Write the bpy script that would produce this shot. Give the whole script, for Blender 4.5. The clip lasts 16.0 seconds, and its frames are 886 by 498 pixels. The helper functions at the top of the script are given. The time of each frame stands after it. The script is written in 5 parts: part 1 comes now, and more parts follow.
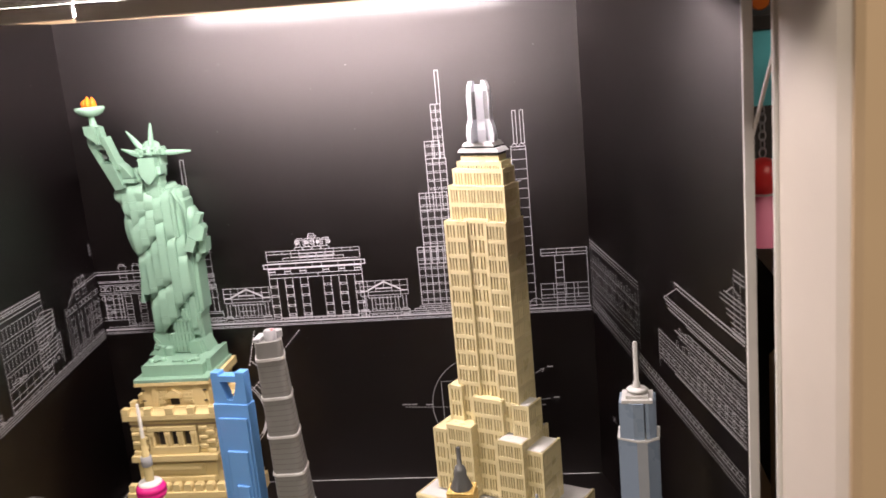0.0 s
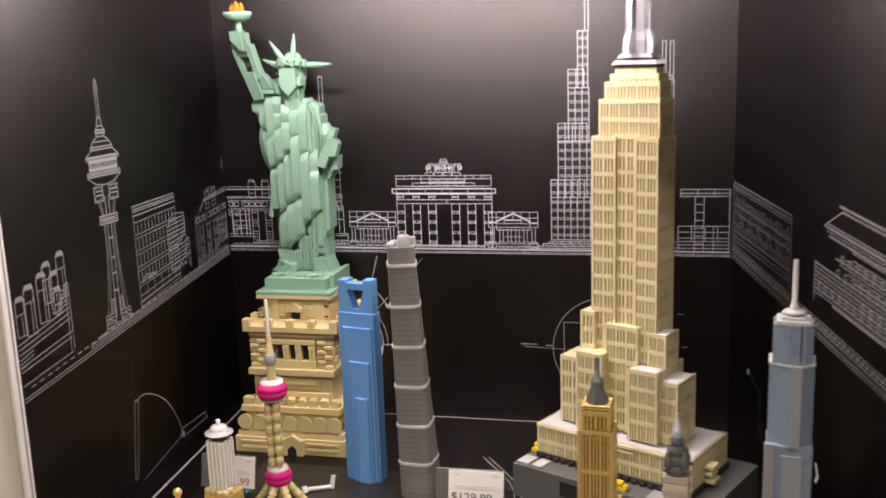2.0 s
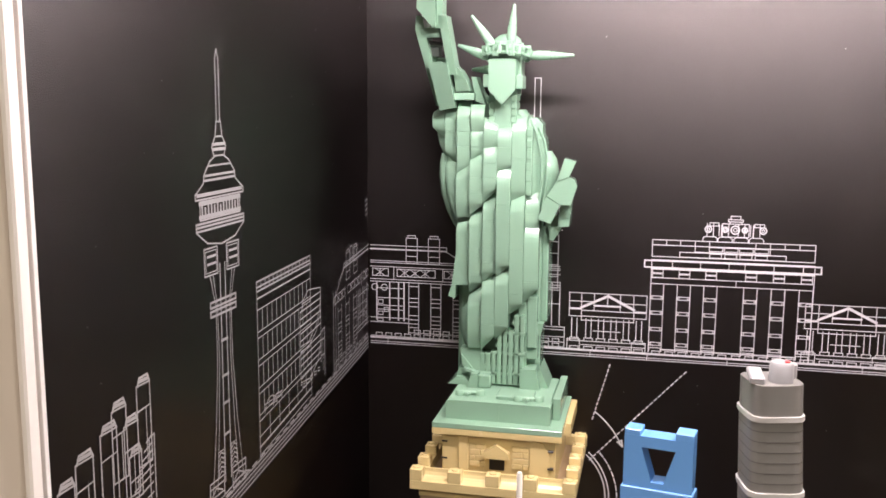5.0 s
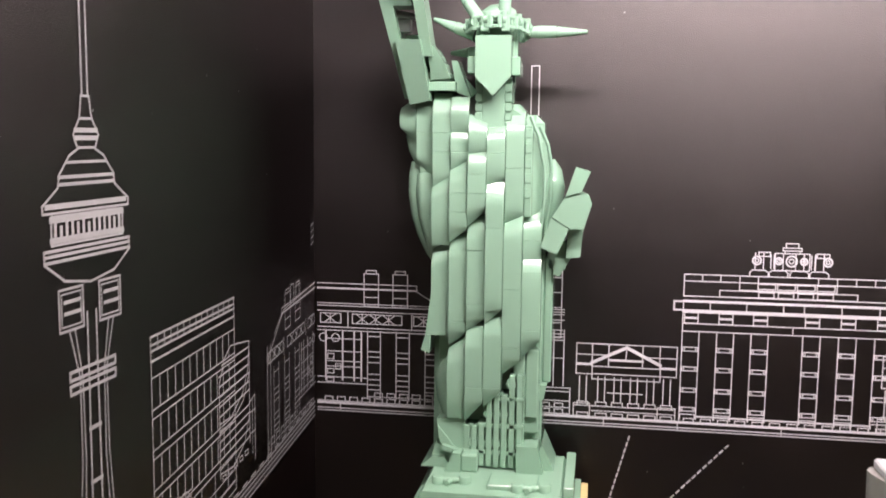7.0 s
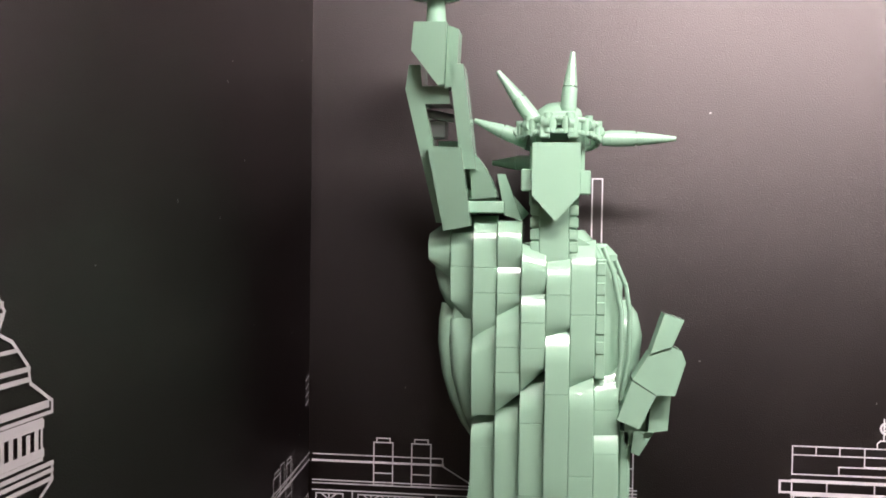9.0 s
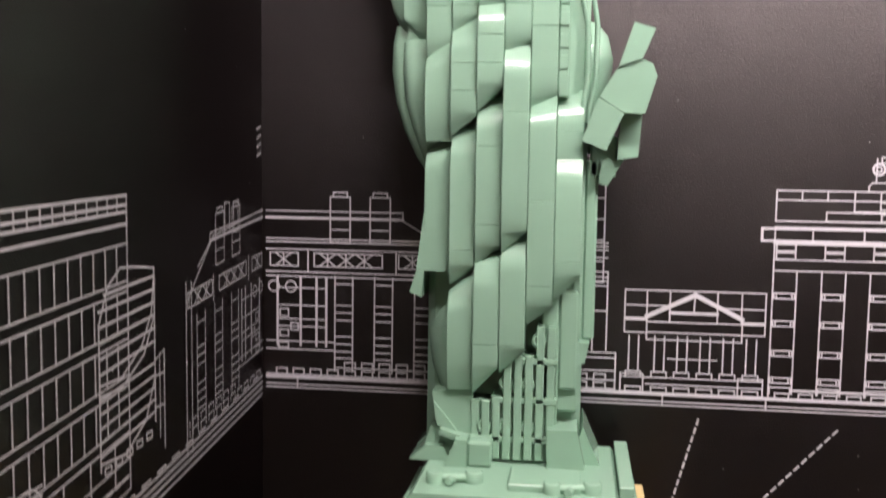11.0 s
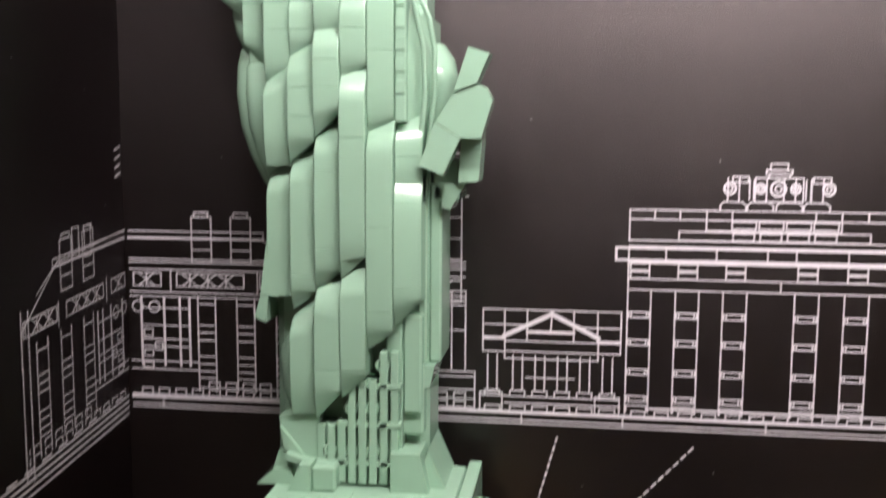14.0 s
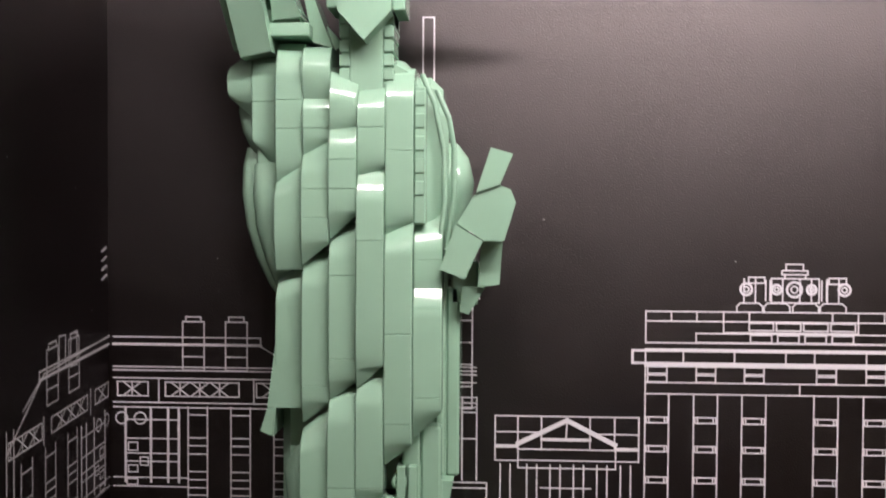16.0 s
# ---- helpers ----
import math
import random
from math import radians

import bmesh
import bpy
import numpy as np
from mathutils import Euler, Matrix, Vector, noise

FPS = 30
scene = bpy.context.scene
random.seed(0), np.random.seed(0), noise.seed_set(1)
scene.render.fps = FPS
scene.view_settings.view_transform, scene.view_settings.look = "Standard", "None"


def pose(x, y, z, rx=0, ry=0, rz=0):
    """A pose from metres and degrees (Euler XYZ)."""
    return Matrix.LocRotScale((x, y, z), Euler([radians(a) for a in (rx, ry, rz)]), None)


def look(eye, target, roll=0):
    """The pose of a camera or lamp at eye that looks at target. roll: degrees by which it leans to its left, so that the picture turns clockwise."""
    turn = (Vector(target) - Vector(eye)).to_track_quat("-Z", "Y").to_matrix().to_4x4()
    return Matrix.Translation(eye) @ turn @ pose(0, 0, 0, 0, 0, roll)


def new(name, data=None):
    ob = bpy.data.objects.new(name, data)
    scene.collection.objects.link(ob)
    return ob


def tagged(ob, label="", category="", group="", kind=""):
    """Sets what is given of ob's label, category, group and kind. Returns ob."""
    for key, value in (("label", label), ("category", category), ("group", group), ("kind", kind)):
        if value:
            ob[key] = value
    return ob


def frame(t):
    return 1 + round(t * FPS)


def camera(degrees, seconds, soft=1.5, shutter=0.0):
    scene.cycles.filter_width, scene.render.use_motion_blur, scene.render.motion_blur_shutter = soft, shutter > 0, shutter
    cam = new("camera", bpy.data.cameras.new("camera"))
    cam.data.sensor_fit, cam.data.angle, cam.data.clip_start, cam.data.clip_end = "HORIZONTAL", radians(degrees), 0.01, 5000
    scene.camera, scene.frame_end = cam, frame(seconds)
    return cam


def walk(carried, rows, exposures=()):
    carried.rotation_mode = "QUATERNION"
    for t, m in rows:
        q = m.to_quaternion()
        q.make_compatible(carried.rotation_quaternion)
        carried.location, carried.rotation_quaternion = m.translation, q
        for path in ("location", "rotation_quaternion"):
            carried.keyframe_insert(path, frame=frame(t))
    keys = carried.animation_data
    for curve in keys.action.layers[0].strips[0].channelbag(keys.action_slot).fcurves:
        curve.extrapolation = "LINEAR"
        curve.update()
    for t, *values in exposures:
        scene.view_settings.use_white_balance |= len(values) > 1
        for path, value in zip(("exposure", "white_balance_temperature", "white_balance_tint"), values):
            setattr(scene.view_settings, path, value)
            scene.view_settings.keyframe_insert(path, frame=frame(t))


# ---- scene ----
cam = camera(50.0, 16.0, soft=1.65, shutter=0.3)
PATH = [
    (0, pose(0.5201, -0.9588, 0.4712, 77.06, 5.13, 6.80)),
    (0.5, pose(0.5947, -1.0728, 0.4787, 78.68, 4.84, 11.80)),
    (1, pose(0.6194, -1.1296, 0.4681, 78.91, 3.71, 15.45)),
    (1.5, pose(0.5849, -1.0989, 0.4476, 78.36, 2.58, 15.90)),
    (2, pose(0.4689, -0.9617, 0.3819, 78.42, 1.93, 12.82)),
    (2.5, pose(0.3685, -0.8414, 0.3353, 79.31, 1.65, 9.71)),
    (3, pose(0.2979, -0.7387, 0.3350, 80.52, 0.42, 9.70)),
    (3.5, pose(0.2570, -0.6942, 0.3566, 79.94, 0.44, 12.18)),
    (4, pose(0.2298, -0.6718, 0.3658, 79.76, -0.19, 13.85)),
    (6.5, pose(0.1587, -0.5470, 0.3216, 82.99, -0.70, 9.48)),
    (7, pose(0.1497, -0.4956, 0.3268, 83.22, -0.64, 9.32)),
    (7.5, pose(0.1397, -0.4567, 0.3447, 85.27, -0.44, 8.92)),
    (8, pose(0.1205, -0.4265, 0.3572, 87.08, -0.79, 8.60)),
    (10.5, pose(0.0948, -0.3675, 0.2909, 88.63, -0.10, 4.71)),
    (11, pose(0.1221, -0.3637, 0.2667, 84.76, -0.81, 8.09)),
    (11.5, pose(0.1436, -0.3598, 0.2456, 82.30, -0.80, 10.51)),
    (12, pose(0.1572, -0.3572, 0.2241, 79.57, -0.77, 11.55)),
    (12.5, pose(0.1658, -0.3523, 0.2145, 78.40, -0.08, 13.28)),
    (13, pose(0.1623, -0.3490, 0.2243, 77.83, -0.68, 11.49)),
    (13.5, pose(0.1681, -0.3486, 0.2462, 79.41, -0.75, 10.73)),
    (14, pose(0.1732, -0.3539, 0.2831, 83.42, -0.35, 7.73)),
    (14.5, pose(0.1684, -0.3534, 0.3099, 87.96, -0.11, 6.27)),
    (15, pose(0.1562, -0.3526, 0.3204, 89.39, 0.12, 6.40)),
    (15.5, pose(0.1443, -0.3481, 0.3106, 89.01, -0.04, 5.62)),
    (16, pose(0.1406, -0.3431, 0.2887, 88.51, -0.31, 3.16)),
]
walk(cam, PATH, [(0.0, 0.22), (1.5, 0.15), (2.0, 0.03), (2.5, 0.03), (3.5, 0.12), (4.0, 0.33), (6.5, 0.25), (8.0, 0.08), (10.5, -0.1), (11.0, 0.06), (11.5, 0.36), (12.0, 0.55), (12.5, 0.4), (13.0, 0.25), (13.5, 0.17), (14.5, 0.1), (15.0, -0.1), (16.0, -0.17)])

# ---- light ----
FILL, BAR = 25.0, 430.0
world = bpy.data.worlds.new("world")
scene.world = world
world.use_nodes = True
world.node_tree.nodes["Background"].inputs[0].default_value = (1.0, 0.93, 0.86, 1)
world.node_tree.nodes["Background"].inputs[1].default_value = 0.025


def area_lamp(name, m, sx, sy, power, col):
    d = bpy.data.lights.new(name, "AREA")
    d.shape, d.size, d.size_y, d.energy, d.color = "RECTANGLE", sx, sy, power, col
    ob = new(name, d)
    ob.matrix_world = m
    return ob


# the shop's ceiling lamps; the case's own strip lamp is a glowing tube, built with the ceiling
for lx, ly in ((-0.9, -1.5), (0.6, -1.9), (1.9, -1.4)):
    area_lamp("shop_lamp", look((lx, ly, 1.72), (lx, ly, 0)), 1.2, 0.3, FILL, (1.0, 0.88, 0.76))


# ---- materials ----
def material(name, col, rough=0.4, metal=0.0, grain=0.08, scale=60.0, bump=0.0, coat=0.0, vary=0.0, fine=700.0, spec=0.5, coat_rough=0.03):
    """A surface with broad and fine variation of colour and gloss, and a fine relief."""
    m = bpy.data.materials.new(name)
    m.use_nodes = True
    nt = m.node_tree
    b = nt.nodes["Principled BSDF"]
    b.inputs["Metallic"].default_value = metal
    b.inputs["Coat Weight"].default_value = coat
    b.inputs["Coat Roughness"].default_value = coat_rough
    b.inputs["Specular IOR Level"].default_value = spec
    co = nt.nodes.new("ShaderNodeTexCoord")
    broad, small = nt.nodes.new("ShaderNodeTexNoise"), nt.nodes.new("ShaderNodeTexNoise")
    broad.inputs["Scale"].default_value, small.inputs["Scale"].default_value = scale, fine
    broad.inputs["Detail"].default_value = 5
    for n in (broad, small):
        nt.links.new(co.outputs["Object"], n.inputs["Vector"])
    mix = nt.nodes.new("ShaderNodeMix")
    mix.data_type = "RGBA"
    mix.inputs["A"].default_value = (*[c * (1 - grain) for c in col], 1)
    mix.inputs["B"].default_value = (*[min(1, c * (1 + grain)) for c in col], 1)
    nt.links.new(broad.outputs["Fac"], mix.inputs["Factor"])
    out = mix.outputs["Result"]
    if vary:
        info, hsv, mr = nt.nodes.new("ShaderNodeObjectInfo"), nt.nodes.new("ShaderNodeHueSaturation"), nt.nodes.new("ShaderNodeMapRange")
        mr.inputs["To Min"].default_value, mr.inputs["To Max"].default_value = 1 - vary, 1 + vary
        nt.links.new(info.outputs["Random"], mr.inputs["Value"])
        nt.links.new(mr.outputs["Result"], hsv.inputs["Value"])
        nt.links.new(out, hsv.inputs["Color"])
        out = hsv.outputs["Color"]
    nt.links.new(out, b.inputs["Base Color"])
    mr = nt.nodes.new("ShaderNodeMapRange")
    mr.inputs["To Min"].default_value, mr.inputs["To Max"].default_value = rough * 0.85, rough * 1.15
    nt.links.new(broad.outputs["Fac"], mr.inputs["Value"])
    nt.links.new(mr.outputs["Result"], b.inputs["Roughness"])
    if bump:
        bp = nt.nodes.new("ShaderNodeBump")
        bp.inputs["Strength"].default_value, bp.inputs["Distance"].default_value = bump, 0.0002
        nt.links.new(small.outputs["Fac"], bp.inputs["Height"])
        nt.links.new(bp.outputs["Normal"], b.inputs["Normal"])
    return m


def lacquer(name, col, rough, gloss, ior):
    """Dark lacquered board: a thin diffuse base under a hazy and a clear reflection, with a fine orange-peel relief."""
    m = bpy.data.materials.new(name)
    m.use_nodes = True
    nt = m.node_tree
    nt.nodes.remove(nt.nodes["Principled BSDF"])
    node, link = nt.nodes.new, nt.links.new
    co, fine, broad, bp = node("ShaderNodeTexCoord"), node("ShaderNodeTexNoise"), node("ShaderNodeTexNoise"), node("ShaderNodeBump")
    fine.inputs["Scale"].default_value, broad.inputs["Scale"].default_value = 1900.0, 11.0
    broad.inputs["Detail"].default_value = 5
    for n in (fine, broad):
        link(co.outputs["Object"], n.inputs["Vector"])
    bp.inputs["Strength"].default_value, bp.inputs["Distance"].default_value = 0.9, 0.0002
    link(fine.outputs["Fac"], bp.inputs["Height"])
    base, haze, clear = node("ShaderNodeBsdfDiffuse"), node("ShaderNodeBsdfGlossy"), node("ShaderNodeBsdfGlossy")
    base.inputs["Color"].default_value = (*col, 1)
    haze.distribution = clear.distribution = "BECKMANN"
    mr = node("ShaderNodeMapRange")
    mr.inputs["To Min"].default_value, mr.inputs["To Max"].default_value = rough * 0.93, rough * 1.07
    link(broad.outputs["Fac"], mr.inputs["Value"])
    link(mr.outputs["Result"], haze.inputs["Roughness"])
    haze.inputs["Color"].default_value = (1.0, 0.925, 0.92, 1)
    clear.inputs["Roughness"].default_value = 0.16
    for n in (base, haze):
        link(bp.outputs["Normal"], n.inputs["Normal"])
    both, mix, fr = node("ShaderNodeMixShader"), node("ShaderNodeMixShader"), node("ShaderNodeFresnel")
    fr.inputs["IOR"].default_value = ior
    both.inputs[0].default_value = gloss
    link(haze.outputs[0], both.inputs[1])
    link(clear.outputs[0], both.inputs[2])
    # the fine relief weakens the rise of gloss towards grazing views
    soften = node("ShaderNodeMath")
    soften.operation = "MULTIPLY_ADD"
    soften.inputs[1].default_value, soften.inputs[2].default_value = 0.4, 0.037
    link(fr.outputs[0], soften.inputs[0])
    link(soften.outputs[0], mix.inputs[0])
    link(base.outputs[0], mix.inputs[1])
    link(both.outputs[0], mix.inputs[2])
    link(mix.outputs[0], nt.nodes["Material Output"].inputs["Surface"])
    return m


BLACK = lacquer("black_board", (0.0024, 0.0016, 0.0017), 0.51, 0.14, 1.66)
TUBE = material("lamp_tube", (0.8, 0.8, 0.8), 0.4)
TUBE.node_tree.nodes["Principled BSDF"].inputs["Emission Color"].default_value = (1.0, 0.865, 0.875, 1)
TUBE.node_tree.nodes["Principled BSDF"].inputs["Emission Strength"].default_value = BAR
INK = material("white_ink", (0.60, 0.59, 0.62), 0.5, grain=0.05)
# white ink darkened for dimly lit side boards; also faint marks and dust
INK_DIM = material("dimmed_ink", (0.29, 0.285, 0.29), 0.5, grain=0.1)
CORE = material("white_board_edge", (0.70, 0.68, 0.66), 0.6)
WHITE = material("white_metal", (0.74, 0.71, 0.67), 0.35, scale=12, grain=0.04)
JAMB = material("grey_white_painted_metal", (0.73, 0.655, 0.575), 0.42, grain=0.05, scale=30, bump=0.04, vary=0.08)
BEIGE = material("beige_laminate", (0.50, 0.36, 0.22), 0.45, scale=8, grain=0.08)
GREEN = material("sand_green_plastic", (0.235, 0.395, 0.287), 0.17, scale=45, grain=0.05, bump=0.02, vary=0.05)
GREEN_D = material("sand_green_shade", (0.18, 0.33, 0.22), 0.3, scale=45, grain=0.05)
TAN = material("tan_plastic", (0.63, 0.51, 0.25), 0.26, scale=45, grain=0.05, bump=0.02, vary=0.05)
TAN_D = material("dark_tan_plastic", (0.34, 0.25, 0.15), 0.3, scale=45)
CREAM = material("pale_tan_plastic", (0.67, 0.58, 0.335), 0.28, scale=45, grain=0.05, vary=0.03)
CREAM_L = material("pinkish_white_plastic", (0.66, 0.56, 0.46), 0.3, scale=60)
CREAM_G = material("pale_grey_tan_plastic", (0.50, 0.42, 0.34), 0.3, scale=60)
SLOT = material("black_plastic", (0.02, 0.017, 0.015), 0.4)
BLUE = material("medium_blue_plastic", (0.14, 0.34, 0.70), 0.24, scale=45, grain=0.04, vary=0.03)
STEEL = material("sand_blue_plastic", (0.225, 0.285, 0.375), 0.28, scale=45, grain=0.05, vary=0.04)
GREY = material("dark_grey_plastic", (0.115, 0.115, 0.115), 0.36, scale=60, grain=0.08)
TAUPE = material("warm_grey_plastic", (0.20, 0.195, 0.185), 0.34, scale=60, grain=0.07)
TAUPE_D = material("warm_grey_groove", (0.11, 0.105, 0.10), 0.4, scale=60)
MID = material("mid_grey_plastic", (0.33, 0.33, 0.34), 0.35, scale=60)
SILVER = material("metallic_silver_plastic", (0.52, 0.53, 0.56), 0.26, metal=0.3, scale=60, grain=0.03)
PALE = material("light_grey_plastic", (0.56, 0.55, 0.54), 0.3, scale=60)
IVORY = material("white_plastic", (0.78, 0.75, 0.70), 0.3)
PINK = material("magenta_plastic", (0.62, 0.02, 0.20), 0.15)
GOLD = material("pearl_gold_plastic", (0.74, 0.51, 0.17), 0.28, metal=0.3, scale=60)
ORANGE = material("amber_plastic", (0.78, 0.17, 0.012), 0.14)
YELLOW = material("yellow_plastic", (0.80, 0.55, 0.02), 0.25)
CARD = material("price_card", (0.78, 0.75, 0.71), 0.5)
PRINT = material("grey_print", (0.12, 0.11, 0.11), 0.6)
TEAL = material("teal_card", (0.12, 0.52, 0.58), 0.4)
RED = material("red_plastic", (0.65, 0.03, 0.03), 0.3)
ROSE = material("pink_plastic", (0.75, 0.24, 0.36), 0.3)
SHOP = material("shop_wall_paint", (0.20, 0.165, 0.14), 0.7, scale=3)
CARPET = material("shop_floor", (0.12, 0.09, 0.07), 0.7, scale=6)


# ---- geometry helpers, in millimetres ----
class Geo:
    """Collects verts and faces; several shapes become one mesh."""

    def __init__(self):
        self.v, self.f, self.s, self.m = [], [], [], []
        self.slot = 0

    def add(self, verts, faces, smooth=False, tf=None):
        n = len(self.v)
        self.v += [tuple(tf @ Vector(p)) if tf else tuple(p) for p in verts]
        self.f += [tuple(i + n for i in f) for f in faces]
        self.s += [smooth] * len(faces)
        self.m += [self.slot] * len(faces)
        return self

    def box(self, x0, x1, y0, y1, z0, z1, b=0.35, tf=None):
        """A box with chamfered edges."""
        b = min(b, (x1 - x0) * 0.3, (y1 - y0) * 0.3, (z1 - z0) * 0.3)
        lo, hi = (x0, y0, z0), (x1, y1, z1)
        verts, at = [], {}
        for c in range(8):
            s = [(c >> a) & 1 for a in range(3)]
            for a in range(3):
                p = []
                for k in range(3):
                    e = hi[k] if s[k] else lo[k]
                    p.append(e if k == a else (e - b if s[k] else e + b))
                at[c, a] = len(verts)
                verts.append(p)
        faces = []
        for a in range(3):
            u, w = (a + 1) % 3, (a + 2) % 3
            for s in (0, 1):
                q = [(s << a) | (i << u) | (j << w) for i, j in ((0, 0), (1, 0), (1, 1), (0, 1))]
                faces.append([at[c, a] for c in (q if s else q[::-1])])
            for i, j in ((0, 0), (1, 0), (1, 1), (0, 1)):
                c0 = (i << u) | (j << w)
                c1 = c0 | (1 << a)
                q = [at[c0, u], at[c1, u], at[c1, w], at[c0, w]]
                faces.append(q if (i + j) % 2 else q[::-1])
        for c in range(8):
            t = [at[c, 0], at[c, 1], at[c, 2]]
            faces.append(t if bin(c).count("1") % 2 else t[::-1])
        return self.add(verts, faces, False, tf)

    def prism(self, pts, y0, y1, tf=None):
        """A polygon in x and z, drawn out along y."""
        n = len(pts)
        verts = [(x, y0, z) for x, z in pts] + [(x, y1, z) for x, z in pts]
        faces = [list(range(n)), list(range(2 * n - 1, n - 1, -1))] + [[i, i + n, (i + 1) % n + n, (i + 1) % n] for i in range(n)]
        return self.add(verts, faces, False, tf)

    def lathe(self, prof, cx, cy, seg=24, tf=None, smooth=True):
        """Rings of (radius, z) round an upright line."""
        verts = [(cx + r * math.cos(2 * math.pi * k / seg), cy + r * math.sin(2 * math.pi * k / seg), z) for r, z in prof for k in range(seg)]
        faces = [[i * seg + k, i * seg + (k + 1) % seg, (i + 1) * seg + (k + 1) % seg, (i + 1) * seg + k] for i in range(len(prof) - 1) for k in range(seg)]
        self.add(verts, faces, smooth, tf)
        n = len(verts)
        return self.add(verts[:seg], [list(range(seg))[::-1]], False, tf).add(verts[n - seg:], [list(range(seg))], False, tf)

    def rod(self, a, b, r0, r1=None, seg=12):
        """A tapered rod from a to b."""
        a, b = Vector(a), Vector(b)
        tf = Matrix.Translation(a) @ (b - a).to_track_quat("Z", "Y").to_matrix().to_4x4()
        return self.lathe([(r0, 0), (r0 if r1 is None else r1, (b - a).length)], 0, 0, seg, tf)

    def sheet(self, x0, x1, prof, back, skew=0.0):
        """A slab one column wide whose front follows prof, rows of (y, z) from the top down; skew lowers its far foot."""
        n = len(prof)
        verts = []
        for x, sk in ((x0, 0.0), (x1, skew)):
            top, low = prof[0][1], prof[-1][1]
            verts += [(x, y, z + sk * (top - z) / max(1e-6, top - low)) for y, z in prof]
            verts += [(x, back, low + sk), (x, back, top)]
        k = n + 2
        self.add(verts, [[i, i + 1, i + 1 + k, i + k] for i in range(n - 1)], True)
        return self.add(verts, [[n - 1, n, n + k, n - 1 + k], [n, n + 1, n + 1 + k, n + k], [n + 1, 0, k, n + 1 + k], list(range(k))[::-1], list(range(k, 2 * k))])

    def loft(self, rows, seg=24, p=2.6):
        """A rounded body through rows of (z, x0, x1, y0, y1), each a soft rectangle."""
        verts = []
        for z, x0, x1, y0, y1 in rows:
            for k in range(seg):
                c, s = math.cos(2 * math.pi * k / seg), math.sin(2 * math.pi * k / seg)
                verts.append(((x0 + x1) / 2 + (x1 - x0) / 2 * math.copysign(abs(c) ** (2 / p), c), (y0 + y1) / 2 + (y1 - y0) / 2 * math.copysign(abs(s) ** (2 / p), s), z))
        n = len(verts)
        self.add(verts, [[i * seg + k, i * seg + (k + 1) % seg, (i + 1) * seg + (k + 1) % seg, (i + 1) * seg + k] for i in range(len(rows) - 1) for k in range(seg)], True)
        return self.add(verts[:seg], [list(range(seg))]).add(verts[n - seg:], [list(range(seg))])

    def fold(self, x0, x1, ya, yb, top, left, right, joints=(), slant=0.0, back=-12.0):
        """A stack of smooth bricks one stud wide: rounded over at its top, cut off aslant at its foot, with fine joints between bricks."""
        c = min(0.3, (x1 - x0) * 0.1)
        cross = ((x0, ya + 0.3), (x0 + c, ya), (x1 - c, yb), (x1, yb + 0.3))
        h = top - max(left, right)
        r = min(12.0, h * 0.5)
        cuts = sorted([j for j in joints if left + 3 < j < top - 3], reverse=True)
        low = min(left, right)

        def shoulder(u):
            """Depth of the rounded top at height u, both as shares of its size: a long gentle bend, then a quick one."""
            d, n = 0.0, 40
            for i in range(int(min(1.0, max(0.0, u)) * n)):
                v = (i + 0.5) / n
                tilt = v * 76 if v < 0.25 else 19 + (v - 0.25) * 27 if v < 0.8 else 33.9 + (v - 0.8) * 190
                d += math.tan(radians(tilt)) / n
            return d

        def row(z):
            """Depth added to the front at height z."""
            d = 0.0
            if z > top - r:
                d += shoulder((z - top + r) / r) * r
            if z < low + 13:
                d += 2.4 * ((low + 13 - z) / 13) ** 2
            return d - 0.5 * math.sin(math.pi * min(1, max(0, (z - low) / max(1, top - low))))

        def place(i, z):
            x, y = cross[i]
            f = (x - x0) / (x1 - x0)
            foot = left + (right - left) * f
            zc, zt = max(left, right) + 1, top - r - abs(slant)
            zz = foot + (z - low) / (zc - low) * (zc - foot) if z < zc else z
            if z > zt:
                zz = zt + (z - zt) * (top + slant * (f - 1) - zt) / (top - zt)
            return (x, y + row(z), zz)

        ends = [top] + [low + (j - min(left, right)) for j in cuts] + [low]
        for a, b in zip(ends, ends[1:]):
            a2, b2 = a - (0.16 if a != top else 0), b + (0.16 if b != low else 0)
            zs = [a2 + (b2 - a2) * i / 7 for i in range(8)]
            if a == top:
                zs = [top - r + r * q for q in (1, 0.975, 0.95, 0.9, 0.85, 0.8, 0.65, 0.5, 0.375, 0.25, 0.125, 0)] + [q for q in zs if q < top - r - 0.5]
            n = len(zs)
            for i in range(3):
                v = [place(i, z) for z in zs] + [place(i + 1, z) for z in zs]
                self.add(v, [[k, k + 1, k + 1 + n, k + n] for k in range(n - 1)], True)
            if b != low:
                v = []
                for i in range(4):
                    x, y, z = place(i, b)
                    v += [(x, y, z + 0.16), (x, y + 0.3, z), (x, y, z - 0.16)]
                self.add(v, [[3 * i + k, 3 * i + k + 1, 3 * i + k + 4, 3 * i + k + 3] for i in range(3) for k in range(2)])
        for i in (0, 3):
            zs = [top - r + r * q for q in (1, 0.95, 0.9, 0.8, 0.5, 0.25, 0)] + [low + 7, low]
            v = [place(i, z) for z in zs]
            v += [(p[0], back, p[2]) for p in v]
            n = len(zs)
            self.add(v, [[k, k + 1, k + 1 + n, k + n] for k in range(n - 1)])
        for z in (top, low):
            v = [place(i, z) for i in range(4)]
            v += [(p[0], back, p[2]) for p in v]
            self.add(v, [[k, k + 1, k + 5, k + 4] for k in range(3)])
        return self

